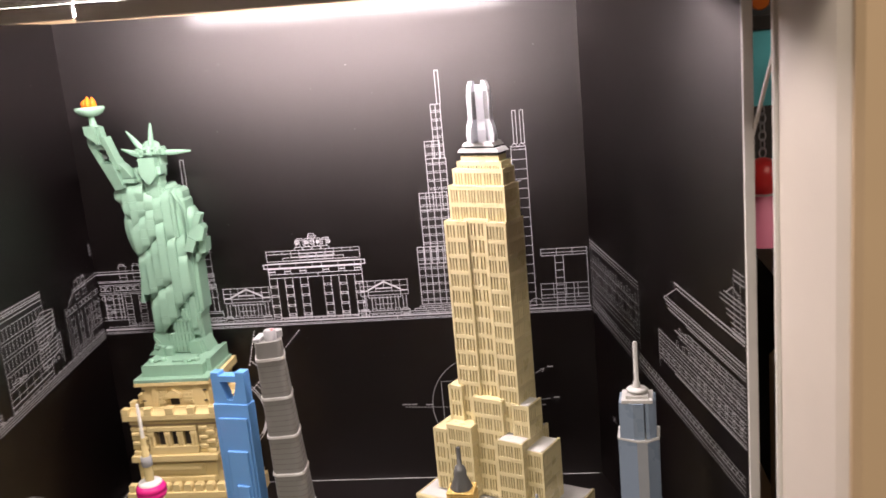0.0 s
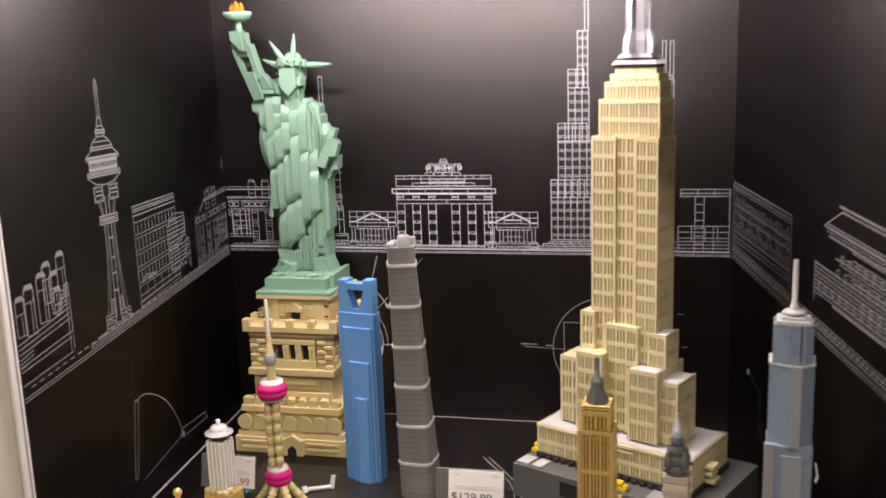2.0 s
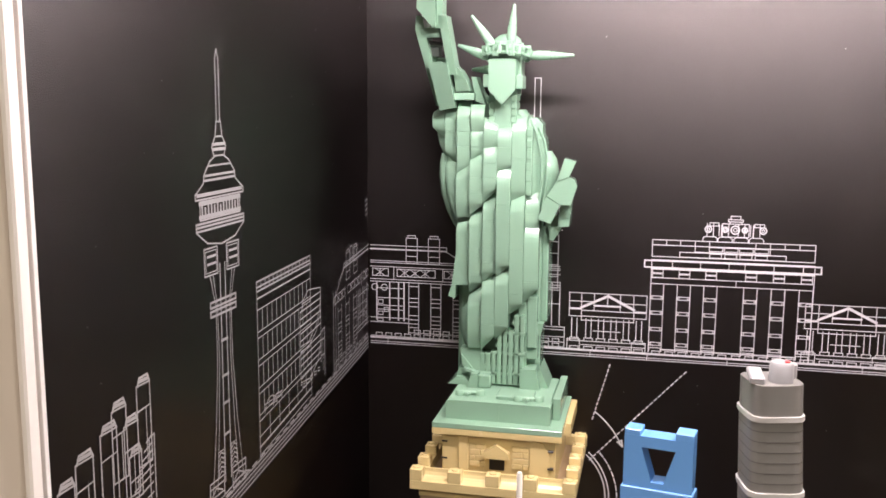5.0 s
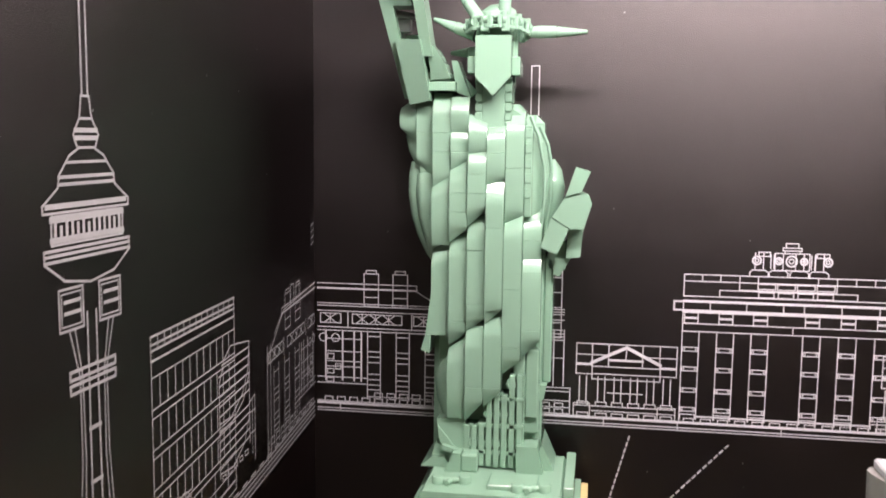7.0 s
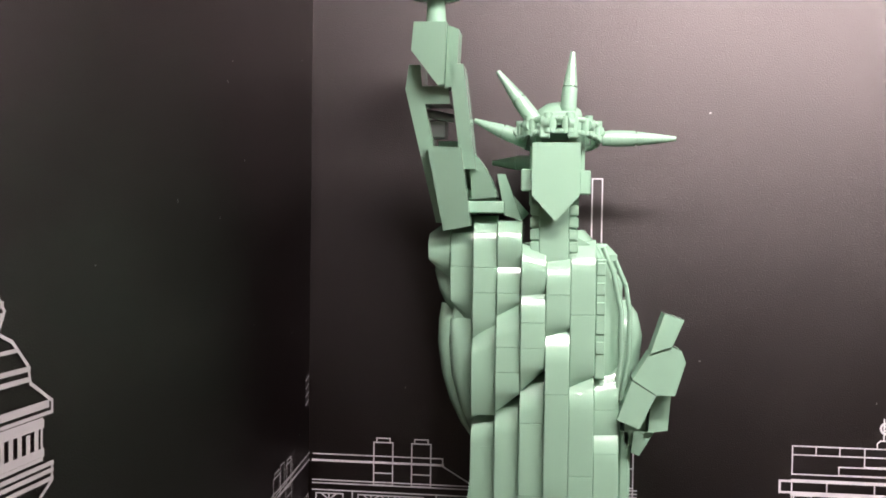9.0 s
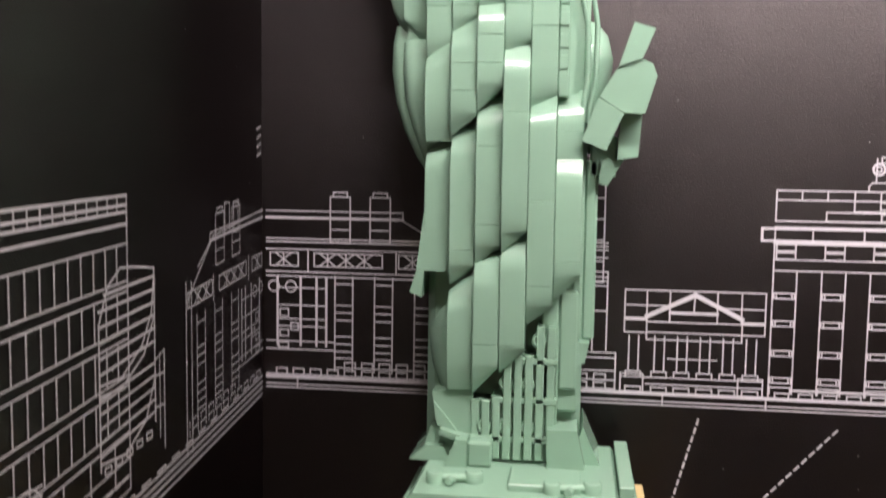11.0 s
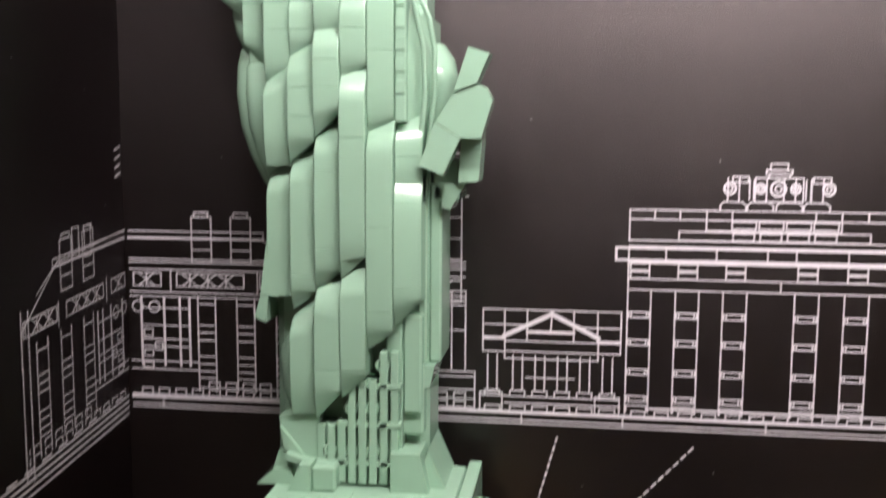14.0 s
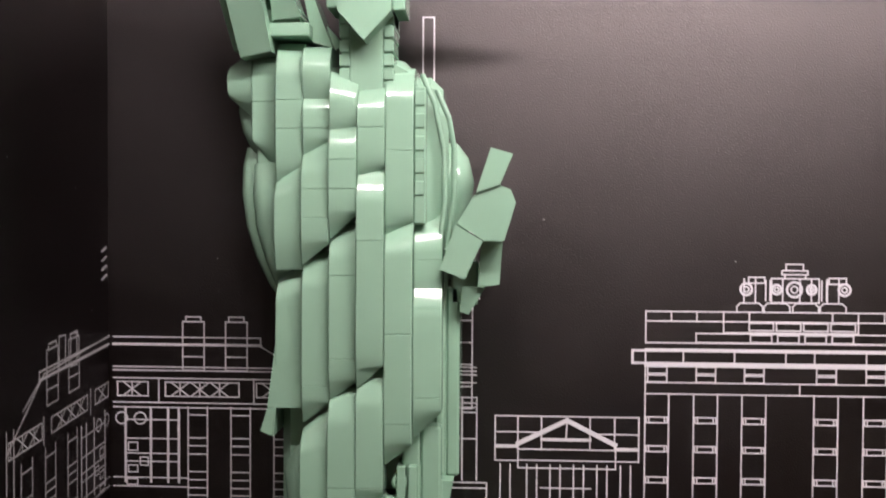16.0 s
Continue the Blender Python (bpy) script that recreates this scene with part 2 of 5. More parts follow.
    def mesh(self, name, mats):
        me = bpy.data.meshes.new(name)
        me.from_pydata([(x * 0.001, y * 0.001, z * 0.001) for x, y, z in self.v], [], self.f)
        me.polygons.foreach_set("use_smooth", self.s)
        me.polygons.foreach_set("material_index", self.m)
        for m in mats if isinstance(mats, (list, tuple)) else [mats]:
            me.materials.append(m)
        bm = bmesh.new()
        bm.from_mesh(me)
        bmesh.ops.recalc_face_normals(bm, faces=bm.faces)
        bm.to_mesh(me)
        bm.free()
        me.update()
        return me


def part(name, geo, mats, parent=None, label=""):
    """One mesh object, under its thing or part."""
    ob = new(name, geo.mesh(name, mats))
    ob.parent = parent
    return tagged(ob, label)


def thing(name, label, category, group="", kind="", at=None):
    """An empty at a thing's base, to hold its parts."""
    ob = tagged(new(name), label, category, group, kind)
    ob.empty_display_size = 0.01
    if at:
        ob.matrix_world = at
    return ob


def boxes(name, mats, parent, *rows, label="", b=0.35):
    g = Geo()
    for r in rows:
        g.box(*r, b=b)
    return part(name, g, mats, parent, label)


def structure(name, geo, mats, label=""):
    return tagged(new(name, geo.mesh(name, mats)), label, "", "", "structure")


class Ink:
    """Printed lines on a flat board: strips in the board's own two directions."""

    def __init__(self, w=0.52):
        self.w, self.q = w, []

    def seg(self, x0, z0, x1, z1, w=None):
        w = (w or self.w) / 2
        d = math.hypot(x1 - x0, z1 - z0) or 1
        ux, uz = (x1 - x0) / d * w, (z1 - z0) / d * w
        self.q.append([(x0 - ux + uz, z0 - uz - ux), (x1 + ux + uz, z1 + uz - ux), (x1 + ux - uz, z1 + uz + ux), (x0 - ux - uz, z0 - uz + ux)])
        return self

    def path(self, *p, w=None, shut=False):
        p = list(p) + ([p[0]] if shut else [])
        for a, b in zip(p, p[1:]):
            self.seg(*a, *b, w)
        return self

    def rect(self, x0, x1, z0, z1, w=None):
        return self.path((x0, z0), (x1, z0), (x1, z1), (x0, z1), w=w, shut=True)

    def rows(self, x0, x1, zs, w=None):
        for z in zs:
            self.seg(x0, z, x1, z, w)
        return self

    def cols(self, xs, z0, z1, w=None):
        for x in xs:
            self.seg(x, z0, x, z1, w)
        return self

    def arc(self, x, z, r, a0=0, a1=360, n=40, w=None, dash=False):
        p = [(x + r * math.cos(radians(a0 + (a1 - a0) * k / n)), z + r * math.sin(radians(a0 + (a1 - a0) * k / n))) for k in range(n + 1)]
        for k in range(n):
            if not (dash and k % 3 == 2):
                self.seg(*p[k], *p[k + 1], w)
        return self

    def dash(self, x0, z0, x1, z1, n=16, w=None):
        for k in range(n):
            a, b = k / n, (k + 0.5) / n
            self.seg(x0 + (x1 - x0) * a, z0 + (z1 - z0) * a, x0 + (x1 - x0) * b, z0 + (z1 - z0) * b, w)
        return self

    def put(self, name, wall, place, mat=None):
        """place turns board co-ordinates into the wall's own; later strips lie a hair further out."""
        g = Geo()
        out = Vector(place(0, 0)) * 0.006
        for n, q in enumerate(self.q):
            g.add([Vector(place(x, z)) + out * (n % 60) for x, z in q], [(0, 1, 2, 3)])
        return part(name, g, mat or INK, wall)


# ---- the display case ----
FLOOR = -9.0
structure("floor", Geo().box(-50, 690, -480, 6, FLOOR - 12, FLOOR, 1), BLACK, "glossy black printed floor of the display case")
wall_back = structure("wall_back", Geo().prism([(-6, FLOOR), (560, FLOOR), (560, 497), (-6, 514)], 0, 6), BLACK, "glossy black back board printed with white line drawings")
g = Geo()
g.prism([(-352, FLOOR), (0, FLOOR), (0, 514), (-246, 516), (-246, 500), (-352, 500)], -5, 0, tf=Matrix(((0, 1, 0, 0), (1, 0, 0, 0), (0, 0, 1, 0), (0, 0, 0, 1))))
wall_left = structure("wall_left", g, BLACK, "glossy black side board with a notched top corner and printed skyline")
wall_left.matrix_world = pose(-0.002, 0, 0, 0, 0, -2.0)
boxes("board_edge", CORE, wall_left, (-5.2, 0.6, -354.5, -352.2, FLOOR, 500.5), (-5.2, 0.5, -354, -248.2, 500.2, 502), (-5.2, 0.6, -248, -246.2, 500.2, 516), b=0.2, label="white foam edge of the board")
SIDE = Matrix(((0, 1, 0, 0), (1, 0, 0, 0), (0, 0, 1, 0), (0, 0, 0, 1)))
RIGHT = pose(0.537, 0, 0, 0, 0, 15.5)
wall_right = structure("wall_right", Geo().prism([(-352, FLOOR), (-0.5, FLOOR), (-0.5, 500), (-318, 500), (-318, 486), (-352, 486)], 0, 5, tf=SIDE), BLACK, "glossy black side board printed with a white skyline")
wall_right.matrix_world = RIGHT
boxes("board_edge", CORE, wall_right, (-0.6, 6.2, -354.5, -352.2, FLOOR, 486), (-0.6, 6.2, -321, -318.2, 486.2, 500), b=0.2, label="white foam edge of the board")
TILT = Matrix.Rotation(radians(1.1), 4, "Y")
g = Geo()
g.box(-60, 720, -410, 8, 528, 534, 1, TILT).box(-60, 140, -400, -2, 520, 527.8, 1, TILT).box(142, 690, -400, -2, 520, 527.8, 1, TILT)
g.box(142, 690, -245, -241, 505.5, 519.8, 0.8, TILT).box(-60, 140, -245, -241, 508, 519.8, 0.8, TILT)
structure("ceiling", g, WHITE, "white metal ceiling panels with a folded front lip")
lamp = thing("strip_lamp", "slim white strip lamp under the case ceiling", "lamp")
part("housing", Geo().box(42, 462, -219, -209, 517.4, 519.8, 0.6, TILT), WHITE, lamp, "white housing")
g = Geo().rod((58, -214, 514.4), (446, -214, 514.4), 2.8, seg=16)
g.v = [tuple(TILT @ Vector(p)) for p in g.v]
part("tube", g, TUBE, lamp, "glowing white tube")
for x in (51, 453):
    part("end_cap", Geo().box(x - 6, x + 6, -219, -209, 510.4, 517.3, 1.2, TILT), WHITE, lamp)
# white metal posts with rounded beige fascia round the opening


def column(g, pts, z0, z1):
    """A polygon in plan, drawn upwards."""
    return g.prism(pts, z0, z1, tf=Matrix(((1, 0, 0, 0), (0, 0, 1, 0), (0, 1, 0, 0), (0, 0, 0, 1))))


lp = thing("post_left", "white metal jamb with a beige fascia", "post", kind="structure")
part("jamb", column(Geo(), [(-15, -356), (-18, -360), (-46, -398), (-52, -402), (-110, -402), (-110, -150), (-22, -150), (-22, -356)], -160, 640), JAMB, lp, "white metal jamb")
boxes("edge_trim", WHITE, lp, (-16.5, -13.4, -363, -356.4, -160, 520), b=0.8, label="bright white edge trim")
boxes("fascia", BEIGE, lp, (-190, -54, -416, -402.4, -160, 640), b=6, label="beige laminate fascia")
rp = thing("post_right", "white metal jamb with a beige fascia", "post", kind="structure")
part("jamb", column(Geo(), [(644, -378), (657, -452), (662, -460), (708, -460), (708, -378)], -160, 640), JAMB, rp, "white metal jamb")
boxes("edge_trim", WHITE, rp, (641.4, 645, -379, -374, -160, 520), b=0.8, label="bright white edge trim")
boxes("fascia", BEIGE, rp, (661, 712, -473, -460.4, -160, 640), b=7, label="beige laminate fascia")
part("stay_rod", Geo().rod((651, -372, 470), (634, -330, 372), 1.3, seg=10), WHITE, rp, "thin white stay rod")
hd = thing("header", "beige fascia beam over the display opening", "beam", kind="structure")
part("beam", Geo().box(-190, 720, -456, -420, 525, 610, 6, TILT @ Matrix.Rotation(radians(-3), 4, "Z")), BEIGE, hd)
structure("plinth", Geo().box(-180, 712, -470, 60, -1000, FLOOR - 14, 3), BEIGE, "beige laminate base cabinet under the display")
structure("backing", Geo().box(-140, 660, 60, 70, -1000, 640, 3), BEIGE)
# the shop round it
structure("shop_floor", Geo().box(-3000, 3000, -3500, 1200, -1012, -1002, 1), CARPET)
structure("shop_ceiling", Geo().box(-3000, 3000, -3500, 1200, 1750, 1760, 1), SHOP)
structure("shop_wall", Geo().box(-3000, 3000, 1200, 1210, -1000, 1750, 1).box(-3000, 3000, -3510, -3500, -1000, 1750, 1).box(-3010, -3000, -3500, 1200, -1000, 1750, 1).box(3000, 3010, -3500, 1200, -1000, 1750, 1), SHOP)


# ---- the drawings on the boards ----
def on_back(x, z):
    return (x, -0.35, z)


def on_left(y, z):
    return (0.35, y, z)


def on_right(s, z):
    return (-0.35, -s, z)


k = Ink()
k.rows(0, 535, (175.6, 177)).rows(0, 535, (179.6, 180.2), 0.8)
for x in (12.7, 66, 156, 194, 246, 330, 420, 500):
    k.seg(x, 175.5, x, 179)
k.put("printed_ground_line", wall_back, on_back)

# palace
k = Ink()
k.rows(0, 55, (246.6,)).rows(0, 55, (243.9,), 1.0).path((55, 246.6), (55, 243.5), (66, 237), (134, 237))
for x in (26, 42):
    k.rect(x, x + 8, 234.5, 252.4).rect(x + 1.2, x + 6.8, 252.4, 254.2).rows(x, x + 8, (244, 239.5))
k.rows(0, 134, (235.6, 234.3, 231.4, 222.4, 220.6))
for x in (0, 18, 52, 78, 104):
    k.rect(x + 1.5, x + (13 if x == 0 else 29 if x < 20 else 23), 224.8, 230)
    for j in range(1 if x == 0 else 3):
        c = x + 7 + j * 7.4
        k.path((c - 3.4, 224.8), (c + 3.4, 230)).path((c - 3.4, 230), (c + 3.4, 224.8)).seg(c, 224.8, c, 230)
k.cols((17, 52.5), 222.4, 231.4)
for x in (28, 44, 60, 76, 92, 108):
    k.cols((x, x + 7.2), 183, 221)
    k.rows(x, x + 7.2, (218, 209.5, 206.6, 203.5, 197, 194, 191, 188.3))
for x in (4.5, 14, 20.5, 24.5):
    k.cols((x,), 193, 220, 0.9)
for x0, x1 in ((4.5, 14), (20.5, 24.5), (14, 20.5)):
    k.rows(x0, x1, (216, 209, 203.5, 200.5))
k.arc(10, 216.5, 2.2, n=14).arc(3, 216.5, 2.2, n=14).rect(5.5, 9, 204.5, 207.5).rect(10, 13, 199, 202).rect(5.5, 9, 196.5, 199)
k.rows(0, 28, (194.5, 191.2)).rect(5, 9, 191.8, 194)
for j in range(19):
    k.path((4 + j * 7, 181.2), (4 + j * 7, 183.4), (8.4 + j * 7, 183.4), (8.4 + j * 7, 181.2))
    if j > 3:
        k.path((4 + j * 7, 184.8), (4 + j * 7, 186.6), (8.4 + j * 7, 186.6), (8.4 + j * 7, 184.8))
k.rows(0, 138, (181,)).rows(28, 138, (184.4,))
k.cols((129, 134.3), 196, 226).rows(124, 134.3, (226, 224, 211)).rect(118, 138, 181, 195).rows(118, 138, (193, 188))
k.put("printed_palace", wall_back, on_back)
wrap = Ink()
wrap.q = [[(-x * 0.92, z - 0.10 * x) for x, z in q] for q in k.q if max(x for x, z in q) <= 76]
wrap.path((0, 247), (-48, 240), (-70, 219), (-70, 168)).cols((-70, -66), 168, 226)
for y in (-30, -38):
    wrap.rect(y, y + 4.4, 240, 251)
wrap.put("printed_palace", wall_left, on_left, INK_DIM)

# tower with a tall mast, behind the figure
k = Ink()
k.rect(114.2, 118.2, 314, 363).rect(112.6, 119.8, 311, 314).path((121, 311), (124.5, 303)).rect(124, 130, 290, 301)
k.rows(124, 130, (296,)).rect(114, 124, 262, 305).rect(112, 132.5, 222, 292).rows(112, 132.5, range(230, 290, 8)).rows(124, 135, (262,))
k.put("printed_mast_tower", wall_back, on_back)


def pavilion(c):
    """A small temple front, drawn round its middle line."""
    k = Ink()
    k.rows(c - 26.5, c + 25, (219.6,)).cols([c + d for d in (-26.5, -18.3, -9.8, 7.6, 16.4, 25)], 208, 219.6)
    k.rows(c - 26.5, c - 9, (213.8,)).rows(c + 7.6, c + 25, (213.4,))
    k.path((c - 18.2, 209.6), (c - 0.6, 218.2), (c + 16.6, 209.6), w=1.7).seg(c - 0.6, 218, c - 1, 211.5)
    k.rows(c - 9.6, c + 7.6, (211.2,), 1.2).rows(c - 18.2, c + 16.6, (207.6,)).rows(c - 26.5, c - 18.2, (209, 208.2)).rows(c + 16.6, c + 25, (208.4, 207.6))
    k.rect(c - 18.2, c + 16.8, 200.8, 203.6).cols((c - 18.2, c + 16.8), 200.8, 209).rect(c - 26.5, c - 18.2, 203.4, 208.6).rect(c + 16.8, c + 25, 203.6, 208)
    for d in (-24.6, -15, -6.6, 1.8, 10.2, 18.6):
        k.cols((c + d, c + d + 3.6), 188.6, 202)
        k.path((c + d - 1, 186.4), (c + d - 1, 188.4), (c + d + 4.6, 188.4), (c + d + 4.6, 186.4))
        k.path((c + d - 1, 180.4), (c + d - 1, 182.4), (c + d + 4.8, 182.4), (c + d + 4.8, 180.4))
    k.rows(c - 10, c + 8, (193.6,)).rows(c - 27, c + 25, (186.2, 180.3)).rows(c - 18, c + 25, (183.6,)).rect(c - 27.5, c - 19, 180.5, 187.4).rect(c + 16, c + 25, 180.5, 187)
    return k


pavilion(167.5).put("printed_pavilion", wall_back, on_back)
pavilion(319.5).put("printed_pavilion", wall_back, on_back)

# gate with a chariot group
k = Ink()
C = 245.6
k.rect(194.6, 296.6, 253, 256.4).rect(194.6, 296.6, 245.4, 253).rows(194.6, 296.6, (243.2,)).rect(190, 301, 238.2, 242.6, 0.9)
for x in (203.6, 212.6, 222, 231, 260, 269, 278, 287):
    k.cols((x,), 253, 256.4)
for x in (208, 226, 244, 254, 272, 290):
    k.cols((x,), 238.2, 242.6)
k.rect(222, 269, 249.2, 253).rect(212.4, 279, 245.6, 248.8)
for x in (231.5, 241, 250.5, 260):
    k.rect(x - 0.5, x + 8, 250, 252.6).rect(x, x + 7.4, 245.8, 248.4)
k.rows(194.6, 297, (237.3,), 0.9).rows(194.6, 297, (231.4, 227.4)).cols((194.6, 297), 181, 243.2).cols((249,), 227.4, 231.4)
for x in (194.6, 211.8, 228.8, 254.0, 271.2, 288.4):
    k.cols((x, x + 8.4), 182, 227.4).rect(x + 0.8, x + 7.6, 234.6, 237).rect(x + 0.8, x + 7.6, 231.6, 234)
    for z in (217.2, 207, 196, 186):
        k.rect(x + 0.5, x + 7.9, z, z + 2)
        k.cols((x + 1.4, x + 7), z, z + 2)
    k.path((x + 0.4, 182.2), (x + 0.4, 184.4), (x + 7.8, 184.4), (x + 7.8, 182.2))
for j in range(12):
    k.path((197 + j * 8.6, 180.4), (197 + j * 8.6, 182.2), (202 + j * 8.6, 182.2), (202 + j * 8.6, 180.4))
k.rows(203, 288, (183.4,), 0.9)
for d in (-16, -6.5, 3.5, 13):
    k.path((C + d - 3, 256.6), (C + d - 3, 258.4), (C + d - 1.8, 259.6), (C + d + 4.6, 259.6), (C + d + 6, 258.4), (C + d + 6, 256.6))
    k.cols((C + d - 0.6, C + d + 3.4), 259.6, 268)
for x, r in ((-15.8, 2), (-5.2, 1.6), (1, 2.6), (7, 1.6), (18.4, 2)):
    k.arc(C + x, 264.4, r, n=16, w=0.8).arc(C + x, 264.4, r * 0.45, n=10)
k.rect(C - 15, C - 9.4, 266.6, 268.6).rect(C + 13, C + 19, 266.4, 268.4).rect(C - 7, C + 9.6, 259.8, 268.2)
k.cols((C - 9, C - 7.5, C + 10.5, C + 12.2), 260.6, 267.4).rect(C - 3.4, C + 5.6, 269.6, 271).rect(C - 2, C + 4, 271, 273.2).rect(C - 2.4, C + 4.8, 268.2, 269.6)
k.q = [[(x, 180 + (z - 180) * 1.021) for x, z in q] for q in k.q]
k.put("printed_gate", wall_back, on_back)

# tall setback tower
k = Ink(0.7)
for x0, x1, z0, z1 in ((358.5, 405, 191, 235), (358.5, 399, 235, 253), (366, 402, 235, 292), (366, 395, 292, 310), (376.5, 397, 292, 345), (376.5, 392, 345, 363), (386, 396, 345, 400)):
    z = z0 + 4
    while z < z1:
        k.rows(x0, x1, (z, z + 1.7), 0.5)
        z += 8.6
    k.rect(x0, x1, z0, z1)
    n = max(1, round((x1 - x0) / 6.6))
    k.cols([x0 + (x1 - x0) * j / n for j in range(1, n)], z0, z1)
k.rect(393, 396.6, 400, 433.5)
for j, z in enumerate((189, 186.6, 184.2, 181.8)):
    k.rect(356 - j * 6, 409 + j * 4, z - 2.4, z).cols([360 + j * 2 + i * 9 for i in range(6)], z - 2.4, z)
k.put("printed_setback_tower", wall_back, on_back)

# twin-masted tower and long low house at the far end
k = Ink()
k.rect(464, 479, 183, 351).rows(464, 479, range(188, 351, 10)).rect(467.6, 471, 354, 387.5).rect(475, 478.4, 354, 387.5).path((464, 351), (467.6, 355), (471.2, 351), (475, 355), (479, 351)).rows(464, 472, (316,))
k.put("printed_twin_mast_tower", wall_back, on_back)
k = Ink()
k.rect(487, 534, 236, 239).rows(487, 534, (243,)).cols((487, 503, 519, 534), 236, 243).cols((501, 509.5), 180, 236).rows(501, 509.5, range(188, 236, 8)).cols((534,), 180, 236)
k.rows(485, 534, (206, 200, 194, 190.5, 187, 183.5, 180)).cols((485, 498, 511, 523), 190.5, 206).cols((519,), 180, 206).arc(479, 184, 7, 0, 180, 14).rect(472, 485, 180, 184)
k.put("printed_long_house", wall_back, on_back)

# compass drawings below the ground line
k = Ink(0.8)
k.dash(169.6, 170.6, 158.5, 129.5, 12).dash(220, 169, 156.5, 100, 24).arc(128, 74, 44, -60, 48, 26).arc(128, 74, 41.5, -60, 48, 26).arc(128, 74, 49.5, -4, 44, 24, dash=True)
k.arc(128, 91, 56, 24, 54, 16, w=0.9).path((179.4, 117.4), (180, 113), (176.6, 116), (179.4, 117.4), w=1.0).arc(128, 74, 42.8, -32, -8, 8, w=3.2).seg(172, 71.5, 184, 71.5, 0.8)
k.cols((119.6,), 171, 174)
k.put("printed_compass", wall_back, on_back)
k = Ink(0.8)
k.arc(414, 75, 55, n=60).rect(370.5, 457, 44, 103).arc(419, 72, 18, 90, 200, 14).dash(329, 75, 418, 72, 26).rect(417, 421, 70, 74).cols((420, 423), 30, 72)
k.path((463, 104), (482, 113)).path((465, 77), (486, 79)).path((478, 113), (482, 113), (480, 109.5))
for x0, x1, z in ((326, 331, 78), (332.4, 334.6, 78), (337, 339, 78), (340, 341.4, 78), (352, 355, 77), (356, 358, 77), (405, 407.4, 131), (408.4, 411, 131), (486, 488.4, 115), (489.2, 491, 115), (491, 493, 80), (494, 495.6, 80), (476, 478.4, 72), (479, 480.6, 72)):
    k.seg(x0, z, x1, z, 1.3)
k.put("printed_compass", wall_back, on_back, INK_DIM)
g = Geo()
for x0, y0, x1, y1, w in ((2, -2, 534, -2, 1.2), (1.5, -4, 20, -300, 1.3), (300, -240, 360, -330, 0.7), (345, -330, 360, -240, 0.7)):
    a, b = Vector((x0, y0, 0)), Vector((x1, y1, 0))
    o = (b - a).normalized().cross(Vector((0, 0, 1))) * w
    g.add([(p.x, p.y, FLOOR + 0.4) for p in (a - o, b - o, b + o, a + o)], [(0, 1, 2, 3)])
for off in (0, 6):
    pts = [(306 - off, -100), (318 - off, -118), (331 - off, -137), (341 - off, -153), (348 - off, -172), (351 - off, -192)]
    for (x0, y0), (x1, y1) in zip(pts, pts[1:]):
        a, b = Vector((x0, y0, 0)), Vector((x1, y1, 0))
        o = (b - a).normalized().cross(Vector((0, 0, 1))) * 0.5
        g.add([(p.x, p.y, FLOOR + 0.45) for p in (a - o, b - o, b + o, a + o)], [(0, 1, 2, 3)])
for k in range(16):
    a, b = Vector((268 + 6 * k, -196 + 2.6 * k, 0)), Vector((271.4 + 6 * k, -194.5 + 2.6 * k, 0))
    o = (b - a).normalized().cross(Vector((0, 0, 1))) * 0.5
    g.add([(p.x, p.y, FLOOR + 0.5) for p in (a - o, b - o, b + o, a + o)], [(0, 1, 2, 3)])
part("printed_floor_line", g, INK_DIM, bpy.data.objects["floor"])

# left board: television tower, offices, blocks; the ground line falls towards the front
def ground(y):
    return 176 + 0.134 * y


k = Ink(0.8)
T = -218.0
k.path((T - 1.6, 338), (T - 1.6, 367), (T, 371.5), (T + 1.6, 367), (T + 1.6, 338)).path((T - 3.4, 331), (T - 2.2, 338), (T + 2.2, 338), (T + 3.4, 331))
k.path((T - 5, 322), (T - 7, 326), (T - 5, 329), (T - 3.4, 331), (T + 3.4, 331), (T + 5, 329), (T + 7, 326), (T + 5, 322), shut=True).rows(T - 6, T + 6, (325, 327.4), 1.5)
k.path((T - 16, 310), (T - 15, 314), (T - 9.5, 319.6), (T - 4, 322), (T + 4, 322), (T + 9.5, 319.6), (T + 15, 314), (T + 16, 310)).rows(T - 15.4, T + 15.4, (313.2, 311), 1.1).rows(T - 11, T + 11, (317.6,), 0.9)
k.path((T - 16, 310), (T - 24, 305), (T - 24, 302.6), (T + 24, 302.6), (T + 24, 305), (T + 16, 310)).rows(T - 22, T + 22, (304.6,), 1.7)
k.rect(T - 20, T + 20, 293, 301.6).rows(T - 20, T + 20, (300.6, 294.4), 1.9)
for j, h in enumerate((1, 0.6, 1, 1, 0.7, 1, 0.6, 1, 1, 0.8, 1, 0.7, 1)):
    k.seg(T - 18 + 3 * j, 295, T - 18 + 3 * j, 295 + 5 * h, 1.5)
k.rows(T - 24, T + 24, (291.4, 289.8, 288), 1.0).path((T - 24, 291.4), (T - 24, 287.6), (T - 14, 281.6), (T, 279.6), (T + 14, 281.6), (T + 24, 287.6), (T + 24, 291.4))
